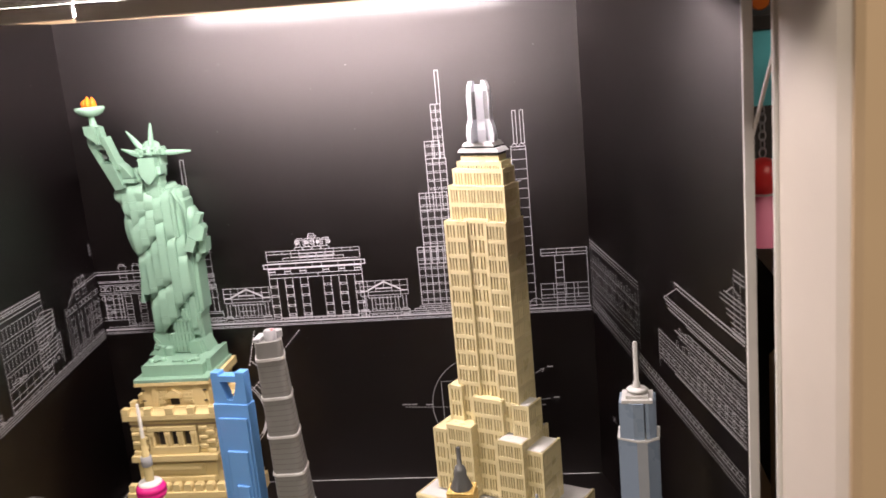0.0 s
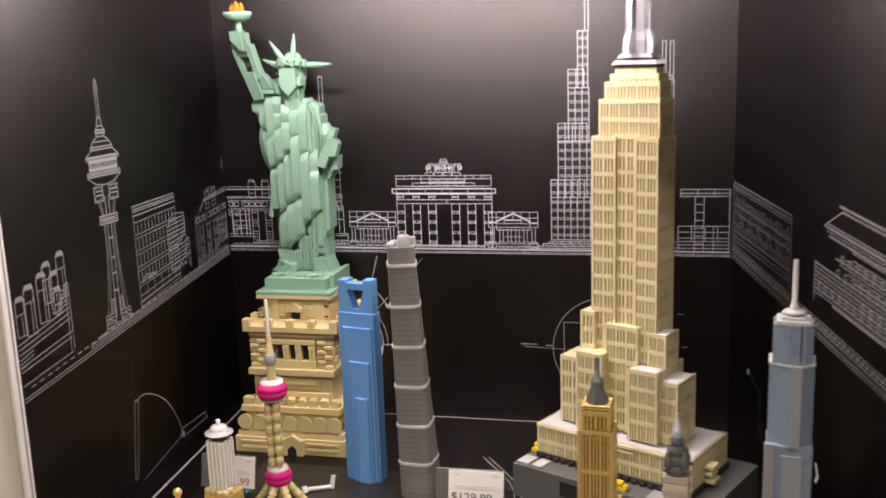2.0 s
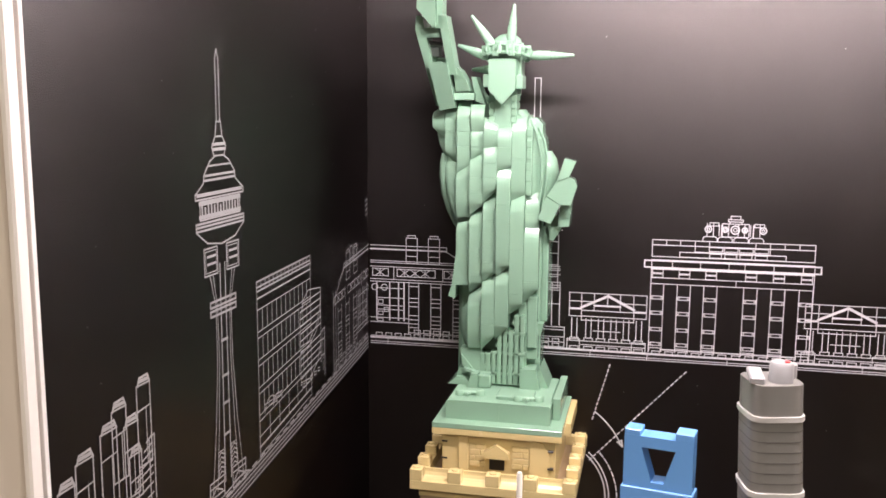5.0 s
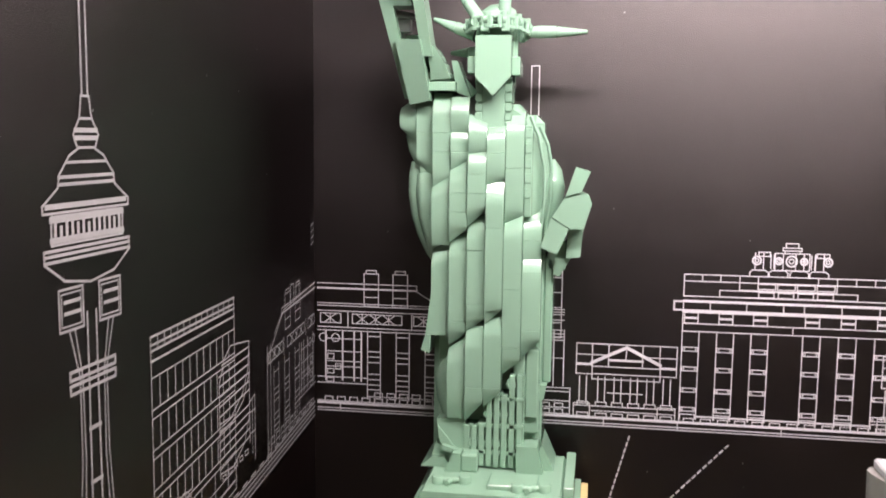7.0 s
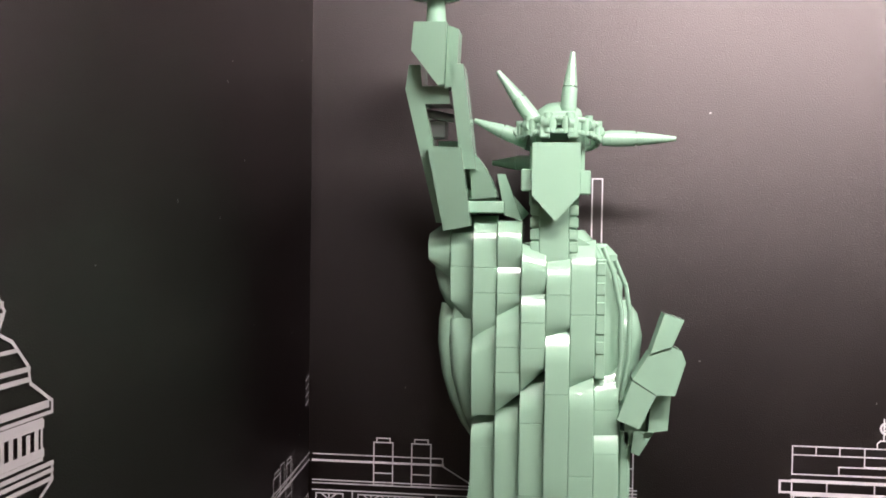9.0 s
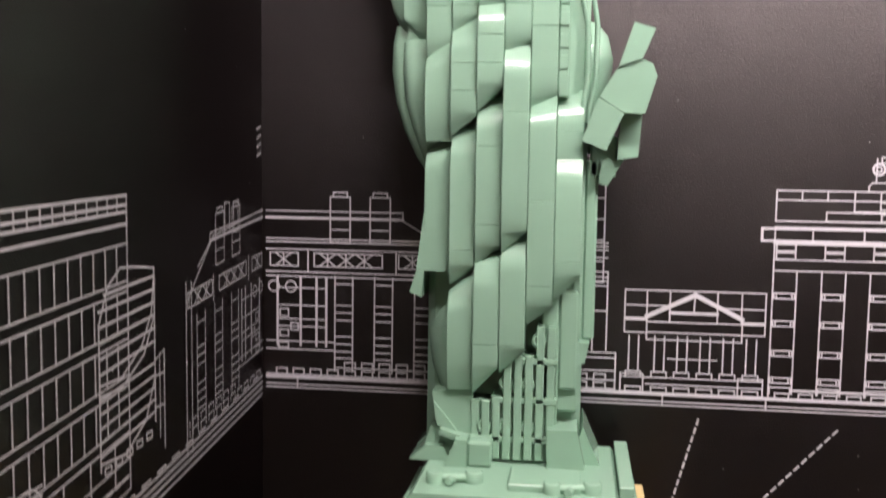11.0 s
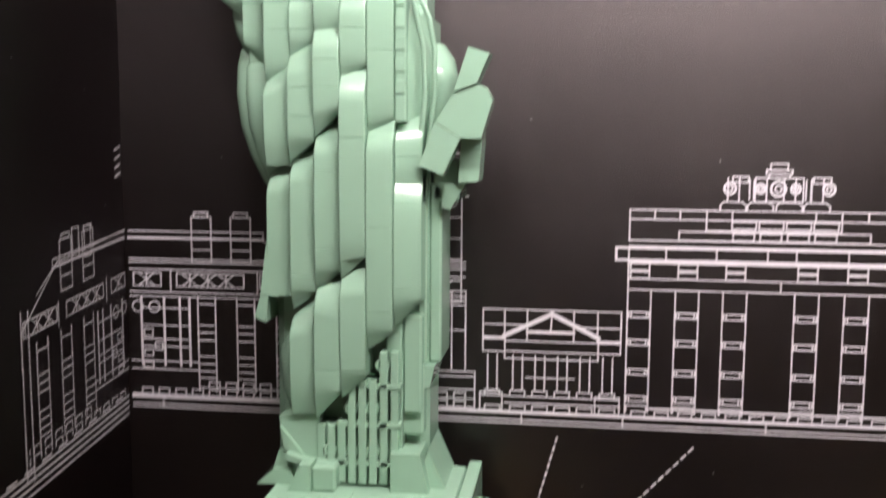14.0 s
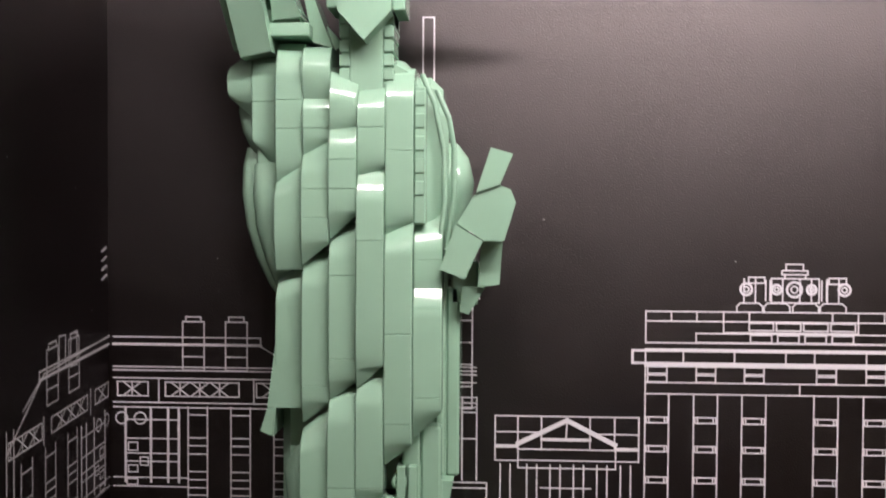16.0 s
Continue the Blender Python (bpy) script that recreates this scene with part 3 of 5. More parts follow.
for q in (-1, 1):
    a, b = sorted((T + q * 4.6, T + q * 17.4))
    k.rect(a, b, 266, 279).rect(a + 1.2, b - 1.2, 267.4, 277.6, 0.5).rows(a + 3, b - 2, (275, 271.4), 1.2)
    k.path((T + q * 12.6, 266), (T + q * 7.6, 250), (T + q * 7.8, 222), (T + q * 11, 190), (T + q * 16, 158), w=0.55)
    k.path((T + q * 9.6, 266), (T + q * 6.2, 250), (T + q * 5.8, 222), (T + q * 8, 190), (T + q * 11.4, 158), w=0.55)
    k.path((T + q * 2.6, 270), (T + q * 2.6, 250), (T + q * 3.2, 160), w=0.85)
    k.rect(min(T + q * 4, T + q * 9.6), max(T + q * 4, T + q * 9.6), 164, 177, 0.6)
    for j in range(5):
        k.path((T + q * 4, 165 + j * 2.4), (T + q * 7, 166.6 + j * 2.4), (T + q * 9.6, 165 + j * 2.4), w=0.7)
    a, b = sorted((T + q * 4.6, T + q * 19))
    k.rect(a, b, 153, 164, 0.8).rows(a, b, (161, 156), 0.8).path((a + 2, 157), (a + 6, 160), (b - 2, 157))
for z in (232, 214, 200, 184):
    k.rows(T - 3, T + 3, (z,), 1.4)
for z in (245.6, 250):
    k.rect(T - 13, T + 13, z, z + 2.6, 1.1)
k.path((T - 34, ground(T - 34) + 6), (T - 20, 151), (T, 154), (T + 18, 157), (T + 24, ground(T + 24) + 5)).path((T - 30, ground(T - 30) + 6), (T - 16, 149), (T + 20, 154))
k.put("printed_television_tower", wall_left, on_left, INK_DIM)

# office block, higher at the front than at the back
def office(u, v):
    """u runs from the front edge to the back one, v from the foot to the roof."""
    return (-181 + 73 * u, (158 + 12 * u) * (1 - v) + (253.5 + 2.5 * u) * v)


def office_line(u0, v0, u1, v1, w=None):
    k.seg(*office(u0, v0), *office(u1, v1), w)


k = Ink(0.6)
for v in (0.0, 0.05, 0.11, 0.2, 0.235, 0.36, 0.395, 0.52, 0.555, 0.68, 0.715, 0.84, 0.905, 0.945, 0.968, 1.0):
    office_line(0, v, 1, v, 0.9 if v > 0.9 else None)
for j in range(12):
    for v0, v1 in ((0.235, 0.36), (0.395, 0.52), (0.555, 0.68), (0.715, 0.84)):
        if j:
            office_line(j / 12, v0, j / 12, v1)
for j in range(1, 14):
    office_line(j / 14, 0.945, j / 14, 1.0)
office_line(0, 0, 0, 1)
office_line(1, 0, 1, 1)
for j in range(17):
    office_line(j / 17, 0.05, (j + 0.55) / 17, 0.05, 1.2)
    if j % 3 == 0:
        office_line(j / 17, 0.05, j / 17, 0.2)
for c, r in ((0.2, 8), (0.32, 6)):
    y, z = office(c, 0.2)
    k.arc(y, z, r, 10, 175, 10).rows(y - r, y + r, (z + 3, z + 5.4))
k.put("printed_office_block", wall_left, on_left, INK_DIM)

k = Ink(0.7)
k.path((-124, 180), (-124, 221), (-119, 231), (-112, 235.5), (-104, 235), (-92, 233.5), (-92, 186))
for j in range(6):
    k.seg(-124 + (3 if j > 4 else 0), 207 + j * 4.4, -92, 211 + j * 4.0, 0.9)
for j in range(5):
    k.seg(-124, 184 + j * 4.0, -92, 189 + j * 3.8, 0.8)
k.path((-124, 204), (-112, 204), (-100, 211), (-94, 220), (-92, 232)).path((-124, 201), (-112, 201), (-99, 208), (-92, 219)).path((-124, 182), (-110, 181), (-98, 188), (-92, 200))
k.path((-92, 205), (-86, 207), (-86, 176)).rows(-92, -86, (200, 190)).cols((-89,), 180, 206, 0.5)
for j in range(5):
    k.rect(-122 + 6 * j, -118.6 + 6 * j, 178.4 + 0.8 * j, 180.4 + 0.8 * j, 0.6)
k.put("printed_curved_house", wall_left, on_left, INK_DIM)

# stepped cluster of blocks at the front
k = Ink(0.8)
for y0, wide, z1, z0 in ((-349, 10, 206, 178), (-338, 11, 213, 176), (-322, 11, 219, 182), (-314, 10, 226, 196), (-306, 10, 217, 186), (-296, 10, 231, 196), (-303, 9, 203, 184)):
    k.rect(y0, y0 + wide, z0, z1).path((y0 + 1, z1), (y0 + 2.4, z1 + 3), (y0 + wide - 1.6, z1 + 3.4), (y0 + wide, z1), w=1.1).rows(y0 + 2, y0 + wide - 1.4, (z1 + 1.6,), 1.6)
    k.seg(y0, z1 - 11, y0 + wide, z1 - 10, 0.7)
    k.seg(y0 + wide * 0.66, z0, y0 + wide * 0.66, z1 - 11, 0.6)
k.path((-288, 150), (-288, 206), (-284, 207), (-284, 150))
for j in range(6):
    k.seg(-300 + 2 * j, 187 + 3.6 * j, -286, 190 + 3.4 * j, 0.8)
for j, a in enumerate((0, 4, 8, 18, 22, 33)):
    k.seg(-350, 172 - a, -286, 186 - a * 1.15, 0.8)
for j in range(3):
    k.seg(-350, 160 - j * 3.4, -334, 164 - j * 3.4, 0.7)
k.put("printed_block_cluster", wall_left, on_left, INK_DIM)
k = Ink(0.8)
for d in (-3.4, -0.8, 1.6, 4.0):
    k.seg(-1, 176 + d, -350 if d < 0 else -262, 176 + d + 0.134 * (-349 if d < 0 else -261))
for j in range(34):
    y = -6 - 10 * j
    k.seg(y, ground(y) + 5.4, y - 5, ground(y - 5) + 5.4, 0.9)
k.put("printed_ground_line", wall_left, on_left, INK_DIM)
k = Ink(0.8)
k.path((-208, 75), (-202, 73.4), (-214, 0), (-219, 0), (-208, 75), w=0.6).path((-205, 73), (-198, 75.4), (-190, 75), (-180, 71.6), (-168, 65), (-156, 55.6), (-146, 43.6), (-137, 28), (-130, 10))
k.dash(-130, 10, -206, -6, 20).path((-135, 10), (-132, 16.4), (-85, 16), (-81, 9), (-131, 7), (-135, 10), w=0.6).rect(-132, -128.6, 8.4, 12, 1.2)
k.put("printed_compass", wall_left, on_left, INK_DIM)
# small unreadable mark by the corner
k = Ink(0.7)
for j in range(4):
    k.seg(-6, 268 + 3.4 * j, -2.4, 269.4 + 3.4 * j, 0.9)
k.put("printed_mark", wall_left, on_left, INK_DIM)
# right board: two long halls; the ground line falls towards the front
def fall(s, z, slope=0.085):
    """Height at s of a line that starts at z in the corner."""
    return z - slope * s


def falling(k, s0, s1, z, w=None, slope=0.085):
    k.seg(s0, fall(s0, z, slope), s1, fall(s1, z, slope), w)


rng = random.Random(11)
k = Ink(0.8)
for z in (179, 183.4, 186.6):
    falling(k, 1, 346, z, None, 0.115)
for z, w in ((176, 0.5), (190, 0.6)):
    falling(k, 1, 346, z, w, 0.115)
for j in range(46):
    y = 6 + 7.4 * j
    k.seg(y, fall(y, 184.2, 0.115), y + 3.6, fall(y + 3.6, 188.6, 0.115), 0.9)
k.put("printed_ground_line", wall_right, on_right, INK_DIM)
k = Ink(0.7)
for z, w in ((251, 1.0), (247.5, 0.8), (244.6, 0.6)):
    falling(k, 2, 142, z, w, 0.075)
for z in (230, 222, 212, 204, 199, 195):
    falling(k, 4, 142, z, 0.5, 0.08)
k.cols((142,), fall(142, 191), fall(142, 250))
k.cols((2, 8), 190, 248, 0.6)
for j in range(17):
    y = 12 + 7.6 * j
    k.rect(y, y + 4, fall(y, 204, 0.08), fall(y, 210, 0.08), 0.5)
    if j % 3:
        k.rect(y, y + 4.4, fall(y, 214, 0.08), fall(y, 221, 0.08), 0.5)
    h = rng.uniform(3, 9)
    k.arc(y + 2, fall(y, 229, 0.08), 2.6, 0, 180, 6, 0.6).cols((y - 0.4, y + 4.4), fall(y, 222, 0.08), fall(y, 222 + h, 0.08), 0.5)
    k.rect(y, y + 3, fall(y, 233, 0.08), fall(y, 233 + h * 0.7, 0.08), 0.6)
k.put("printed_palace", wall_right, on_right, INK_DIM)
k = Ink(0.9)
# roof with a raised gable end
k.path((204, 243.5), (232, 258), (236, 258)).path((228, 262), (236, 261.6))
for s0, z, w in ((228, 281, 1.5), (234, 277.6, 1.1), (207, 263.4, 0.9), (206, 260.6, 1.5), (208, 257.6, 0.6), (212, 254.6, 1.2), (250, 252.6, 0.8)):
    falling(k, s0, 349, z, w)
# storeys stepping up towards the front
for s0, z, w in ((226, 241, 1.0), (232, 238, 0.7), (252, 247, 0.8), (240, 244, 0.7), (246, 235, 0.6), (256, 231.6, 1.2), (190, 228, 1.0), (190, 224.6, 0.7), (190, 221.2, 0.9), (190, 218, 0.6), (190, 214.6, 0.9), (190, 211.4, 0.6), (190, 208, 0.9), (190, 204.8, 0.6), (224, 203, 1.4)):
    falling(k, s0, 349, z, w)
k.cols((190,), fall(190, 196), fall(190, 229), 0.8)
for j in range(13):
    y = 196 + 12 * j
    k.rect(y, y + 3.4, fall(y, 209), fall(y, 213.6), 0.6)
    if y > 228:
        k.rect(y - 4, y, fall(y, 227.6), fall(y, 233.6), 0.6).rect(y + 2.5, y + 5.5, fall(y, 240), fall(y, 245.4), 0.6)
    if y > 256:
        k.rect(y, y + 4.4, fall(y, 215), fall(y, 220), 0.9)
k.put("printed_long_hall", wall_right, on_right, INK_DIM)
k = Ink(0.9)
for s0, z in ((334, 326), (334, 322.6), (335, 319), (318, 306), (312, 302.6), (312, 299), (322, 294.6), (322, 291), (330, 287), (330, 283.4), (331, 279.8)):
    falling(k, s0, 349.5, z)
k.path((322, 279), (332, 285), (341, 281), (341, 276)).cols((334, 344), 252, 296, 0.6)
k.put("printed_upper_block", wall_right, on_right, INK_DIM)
k = Ink(0.8)
k.path((60, 74), (86, 64), (86, 44), w=0.5).path((84, 34), (106, 16), w=0.5).path((84, 30), (106, 12), w=0.5)
k.seg(52, 72, 57, 77, 1.6).seg(52, 76, 57, 73, 1.6)
k.put("printed_mark", wall_right, on_right, INK_DIM)

k = Ink(1.4)
k.path((130, 58), (133, 50), (131, 40), (128, 46), (130, 56), w=3.4).path((208, 48), (212, 40), (209, 34), w=3.0)
tagged(k.put("scuff", wall_right, on_right), "white scuffs worn into the board", "", "", "stuff")

# dust on the boards
dust = random.Random(5)
for wall, place, span, n in ((wall_left, on_left, (-330, -10), 46), (wall_back, on_back, (10, 515), 34)):
    k = Ink(0.4)
    for j in range(n):
        x, z, a, d = dust.uniform(*span), dust.uniform(20, 465), dust.uniform(0, 6.3), dust.uniform(0.05, 0.5)
        k.seg(x, z, x + d * math.cos(a), z + d * math.sin(a), dust.uniform(0.2, 0.5))
    ob = k.put("dust_specks", wall, place, INK_DIM)
    tagged(ob, "pale dust specks", "", "", "stuff")


# ---- pedestal with the green plinth ----
ped = thing("pedestal", "tan toy-brick pedestal with parapet and green plinth", "pedestal", at=pose(0.001, 0, -0.0018))
CX = 104.5
boxes("foot", TAN, ped, (CX - 59, CX + 59, -121, -4, FLOOR, 9), (CX - 56.5, CX + 56.5, -118, -6, 9, 14), label="stepped tan foot")
for x in (-52, 18):
    for z in (-3, 3):
        boxes("relief_strip", TAN, ped, (CX + x, CX + x + 34, -122.4, -121, z, z + 3))
g = Geo().prism([(-11, FLOOR), (11, FLOOR), (11, 8), (0, 14), (-11, 8)], -125, -119, tf=Matrix.Translation((CX + 4, 0, 0)))
porch = part("porch", g, TAN, ped)
part("doorway", Geo().prism([(CX - 0.5, FLOOR), (CX + 8.5, FLOOR), (CX + 8.5, 0), (CX + 4, 4), (CX - 0.5, 0)], -125.6, -125), SLOT, porch, "dark doorway")
boxes("drum", TAN, ped, (CX - 50, CX + 50, -111, -8, 14, 34))
shield = Geo().lathe([(0.4, 0), (6.2, 0.2), (7.6, 1.2), (7.8, 2.4), (7.8, 4)], 0, 0, 22).mesh("shield", TAN)
for j in range(7):
    ob = new("shield", shield)
    ob.parent, ob.matrix_local = ped, pose((CX - 48 + j * 16) * 0.001, -0.1145, 0.024, 90)
    if j < 6:
        ob = new("shield", shield)
        ob.parent, ob.matrix_local = ped, pose((CX + 53.6) * 0.001, -0.100 + 0.016 * j, 0.024, 90, 0, 90)
boxes("cornice", TAN, ped, (CX - 53, CX + 53, -114, -6, 33.4, 40), label="tan cornice slab")
tooth = Geo().prism([(-4, 40), (4, 40), (4, 45.5), (2.6, 47.6), (-4, 47.6)], -4, 4).mesh("cornice_block", TAN)
for j in range(9):
    ob = new("cornice_block", tooth)
    ob.parent, ob.matrix_local = ped, pose((CX - 47 + j * 11.8) * 0.001, -0.108, 0)
boxes("band", TAN, ped, (CX - 42, CX + 42, -101, -10, 40, 72), label="recessed tan band")
boxes("tile", TAN, ped, (CX - 40, CX + 40, -104, -101, 47, 52.6))
boxes("tile", TAN, ped, (CX - 30, CX + 30, -103, -101, 55, 66))
boxes("tile", TAN, ped, (CX - 26, CX + 26, -104.4, -103.2, 60.5, 64.5))
boxes("ledge", TAN, ped, (CX - 46, CX + 46, -106, -8, 70.5, 77), label="tan ledge")
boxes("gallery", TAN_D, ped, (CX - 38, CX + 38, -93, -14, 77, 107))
boxes("lintel", TAN, ped, (CX - 26, CX + 26, -102, -93, 102, 107), label="tan lintel over the windows")
boxes("window_sill", TAN, ped, (CX - 26, CX + 26, -102, -93, 77, 85.5))
for x in (-12.4, 1.0, 14.2):
    boxes("window", SLOT, ped, (CX + x - 4.6, CX + x + 4.6, -95.6, -92.6, 84, 103), label="dark tall window opening")
for x in (-23.4, -5.8, 7.6, 22):
    pil = boxes("pilaster", TAN, ped, (CX + x - 3.4, CX + x + 3.4, -100.6, -93.2, 84, 103))
    boxes("grille", TAN, pil, (CX + x - 2.8, CX + x - 1, -102, -100.4, 85.5, 96.5), (CX + x + 1, CX + x + 2.8, -102, -100.4, 85.5, 96.5), (CX + x - 3.4, CX + x + 3.4, -102, -100.4, 97, 101))
brick_a, brick_b = Geo().box(-5, 5, -3, 3, 0, 4.5, 0.9).mesh("brick", TAN), Geo().box(-4.2, 4.2, -3, 3, 0, 4.5, 0.9).mesh("brick", TAN)
for sx in (-1, 1):
    for j in range(6):
        for i in (0, 1):
            ob = new("brick", brick_a if (i + j) % 2 else brick_b)
            ob.parent, ob.matrix_local = ped, pose((CX + sx * (31.5 + 8.8 * i + (0.8 if j % 2 else -0.8))) * 0.001, (-0.0985 if (i + j) % 2 else -0.0972), 0.0772 + 0.005 * j)
        for i in range(7):
            ob = new("brick", brick_b)
            ob.parent, ob.matrix_local = ped, pose((CX + sx * (39.5 + (1 if (i + j) % 2 else 0))) * 0.001, -0.088 + 0.0105 * i, 0.0772 + 0.005 * j, 0, 0, 90)
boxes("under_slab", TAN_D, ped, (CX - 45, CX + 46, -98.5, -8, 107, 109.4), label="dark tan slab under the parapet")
boxes("under_slab", TAN, ped, (CX - 45.5, CX + 47, -99.5, -8, 109.5, 115))
par = boxes("parapet", TAN, ped, (CX - 50.5, CX + 50.5, -103, -95.5, 114.6, 120.4), label="tan parapet with square battlements")
sides = [boxes("parapet", TAN, ped, (CX + x - 3.8, CX + x + 3.8, -95.4, -7.2, 114.6, 121.6)) for x in (-46.7, 46.7)]
boxes("parapet", TAN, ped, (CX - 50.5, CX + 50.5, -7, -1, 114.6, 121.6))
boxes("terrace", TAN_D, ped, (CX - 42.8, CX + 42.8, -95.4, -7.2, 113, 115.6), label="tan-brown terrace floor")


def battlement(parent, x0, x1, y0, y1, z0):
    m = boxes("battlement", TAN, parent, (CX + x0, CX + x1, y0, y1, z0, 127.6), b=0.4)
    part("stud", Geo().lathe([(2.4, 127.5), (2.4, 128.2), (2.0, 128.5)], CX + (x0 + x1) / 2, (y0 + y1) / 2, 14), TAN, m)


MERLON = ((-50.5, -42.6), (-26.8, -18.4), (-3.6, 5), (19.4, 27.6), (42.6, 50.5))
for x0, x1 in MERLON:
    battlement(par, x0, x1, -103, -95.5, 120.3)
for (a, x0), (x1, b) in zip(MERLON, MERLON[1:]):
    part("crenel_slope", Geo().prism([(-102.6, 120.2), (-101.4, 120.6), (-99.4, 121.4), (-97.8, 122.8), (-96.9, 124.6), (-96.6, 126.8), (-95.5, 126.8), (-95.5, 120.2)], CX + x0 + 0.1, CX + x1 - 0.1, tf=SIDE), TAN, par)
for s, sx in zip(sides, (-46.7, 46.7)):
    for y in (-78, -58, -38, -18):
        battlement(s, sx - 3.8, sx + 3.8, y - 4, y + 4, 121.7)
boxes("upper_block", TAN, ped, (CX - 34.5, CX + 36.5, -82.6, -10, 115, 146), label="tan upper block under the plinth")
for j in range(4):
    for x0, x1 in (((-17, -13.6), (-13.2, -7.2)) if j % 2 else ((-17, -10.6), (-10.2, -7.2))) + (((9.6, 20),) if j % 2 else ((9.6, 16), (16.4, 20))):
        boxes("brick", TAN, ped, (CX + x0, CX + x1, -83.6, -82.4, 125 + 3.8 * j, 128.5 + 3.8 * j), b=0.4)
boxes("pier", TAN, ped, (CX - 24, CX - 17.6, -84, -82.4, 116, 144.9))
part("buttress", Geo().prism([(CX + 20.8, 116), (CX + 33, 116), (CX + 33, 136), (CX + 29, 143), (CX + 20.8, 144.9)], -84, -82.2), TAN, ped)
door = part("gable", Geo().prism([(CX - 8, 131.8), (CX + 8, 131.8), (CX + 8, 135.6), (CX, 141), (CX - 8, 135.6)], -86.6, -82.4), TAN, ped)
boxes("niche", SLOT, door, (CX - 4.6, CX + 5, -83.2, -82.2, 123.5, 131.6), label="dark niche under the gable")
for sx, z in ((-33, 139), (-33, 128), (33.5, 138), (33.5, 127), (33.5, 120)):
    boxes("slot", SLOT, ped, (CX + sx - 1.8, CX + sx + 1.8, -84.6 if sx > 0 else -83, -82.2, z, z + 1.2), b=0.2)
boxes("slab", TAN, ped, (CX - 40.6, CX + 40, -85.9, -14, 145, 149), (CX + 38, CX + 43.5, -60, -10, 141, 149.2), label="tan slab")
plinth = boxes("plinth", GREEN, ped, (CX - 40.6, CX + 40, -86, -14, 149, 152.6), label="sand green plinth")
part("plinth_step", Geo().prism([(CX - 33.6, 152.4), (CX + 32, 152.4), (CX + 32, 163.6), (CX + 30.8, 164.8), (CX - 32.4, 164.8), (CX - 33.6, 163.6)], -77.5, -16), GREEN, plinth)
boxes("joint", GREEN_D, plinth, (CX - 0.2, CX + 0.2, -77.8, -77.3, 153, 164.4), b=0.05)
boxes("plinth_tile", GREEN, plinth, (CX - 3, CX + 20, -70, -52, 164.6, 167))
boxes("plinth_tile", GREEN, plinth, (CX + 32.2, CX + 37, -66, -14, 152, 166.6))
for x, y, a in ((-21, -66, 20), (17, -70, -15)):
    g = Geo().rod((CX + x - 5, y, 166.4), (CX + x + 5, y + 2, 166.4), 1.4).lathe([(2.8, 164.6), (2.8, 168), (2.2, 168.4)], CX + x - 6, y, 14).lathe([(3.0, 164.6), (3.0, 168), (2.4, 168.4)], CX + x + 6.6, y + 2.4, 14).rod((CX + x, y, 166), (CX + x - 1, y - 4.4, 166.6), 1.2)
    part("broken_chain", g, GREEN, plinth)


# ---- the figure: one mesh ----
g = Geo()
EDGE = [68, 76.8, 85.8, 94.8, 103.8, 112.6, 121.6, 130.8, 138]
DEPTH = [-37, -41.5, -44, -46, -47.4, -47.4, -45.4, -41, -33]
for c, top, left, right, proud, joints, slant in (
        (0, 346, 314, 304, 0.8, (327,), 0), (1, 346, 300, 304, 2.0, (327, 318), 0), (2, 344, 327, 327, 1.8, (), 0), (2, 331, 306, 314, 0.8, (318,), 0), (3, 333, 314, 318, 1.6, (), -3), (4, 334, 300, 306, 1.4, (318,), 2), (5, 337.5, 283, 289, 1.0, (311,), 1),
        (1, 311, 273.5, 273.5, 4.0, (), 9), (2, 316, 275, 282, 3.6, (299, 290), 5), (3, 322, 283, 291, 3.2, (308, 299), 1),
        (4, 306, 236.5, 244, 3.6, (283,), 0), (6, 292, 262, 262, 1.6, (277,), 3), (5, 290, 212.5, 219, 3.4, (254, 226), 4), (3, 289, 232.5, 238.5, 2.2, (272, 246), 3), (2, 280, 225, 231, 2.0, (237,), 3), (1, 277, 231, 231, 1.4, (), 6),
        (6, 271, 220.5, 229, 4.4, (262, 234), 0), (2, 230, 189.5, 189.5, 4.4, (), 7), (3, 237, 188.5, 198, 4.0, (206,), 3), (4, 243, 196, 204, 3.4, (206,), 3)):
    ya, yb = DEPTH[c] - proud, DEPTH[c + 1] - proud
    mid = (ya + yb) / 2
    g.fold(EDGE[c] + 0.04, EDGE[c + 1] - 0.04, mid - 0.22 if c < 6 else ya * 0.4 + mid * 0.6, mid + 0.22 if c < 6 else yb * 0.4 + mid * 0.6, top, left, right, joints, slant)
# core, sides and back of the robe
g.box(77, 132, -36, -8, 164.6, 326, 3).box(92, 124, -40, -30, 164.6, 174, 0.4).box(74, 130, -34, -8, 300, 336, 4)
g.box(128, 131.4, -37, -12, 207, 270, 0.8).box(131.6, 136, -34, -10, 206, 268, 0.8).box(121, 131, -41, -12, 182, 207, 0.8).box(124, 130.5, -43, -12, 190, 224, 0.8).box(118, 123.8, -43.4, -12, 173, 226, 0.6)
g.prism([(128, 197), (133, 199), (134.5, 206), (128, 206)], -40, -14)
g.prism([(78.4, 262), (85.8, 262), (85.8, 229.6), (74.2, 229.6)], -44.6, -14).prism([(74.2, 229.4), (77, 229.4), (76.2, 220.4), (72, 222)], -44.6, -14)
g.loft([(272, 83, 92, -38, -10), (266, 79.4, 92, -42, -10), (256, 77.6, 92, -43.6, -10), (244, 76, 92, -43.6, -10), (231, 74.4, 92, -42, -10)])
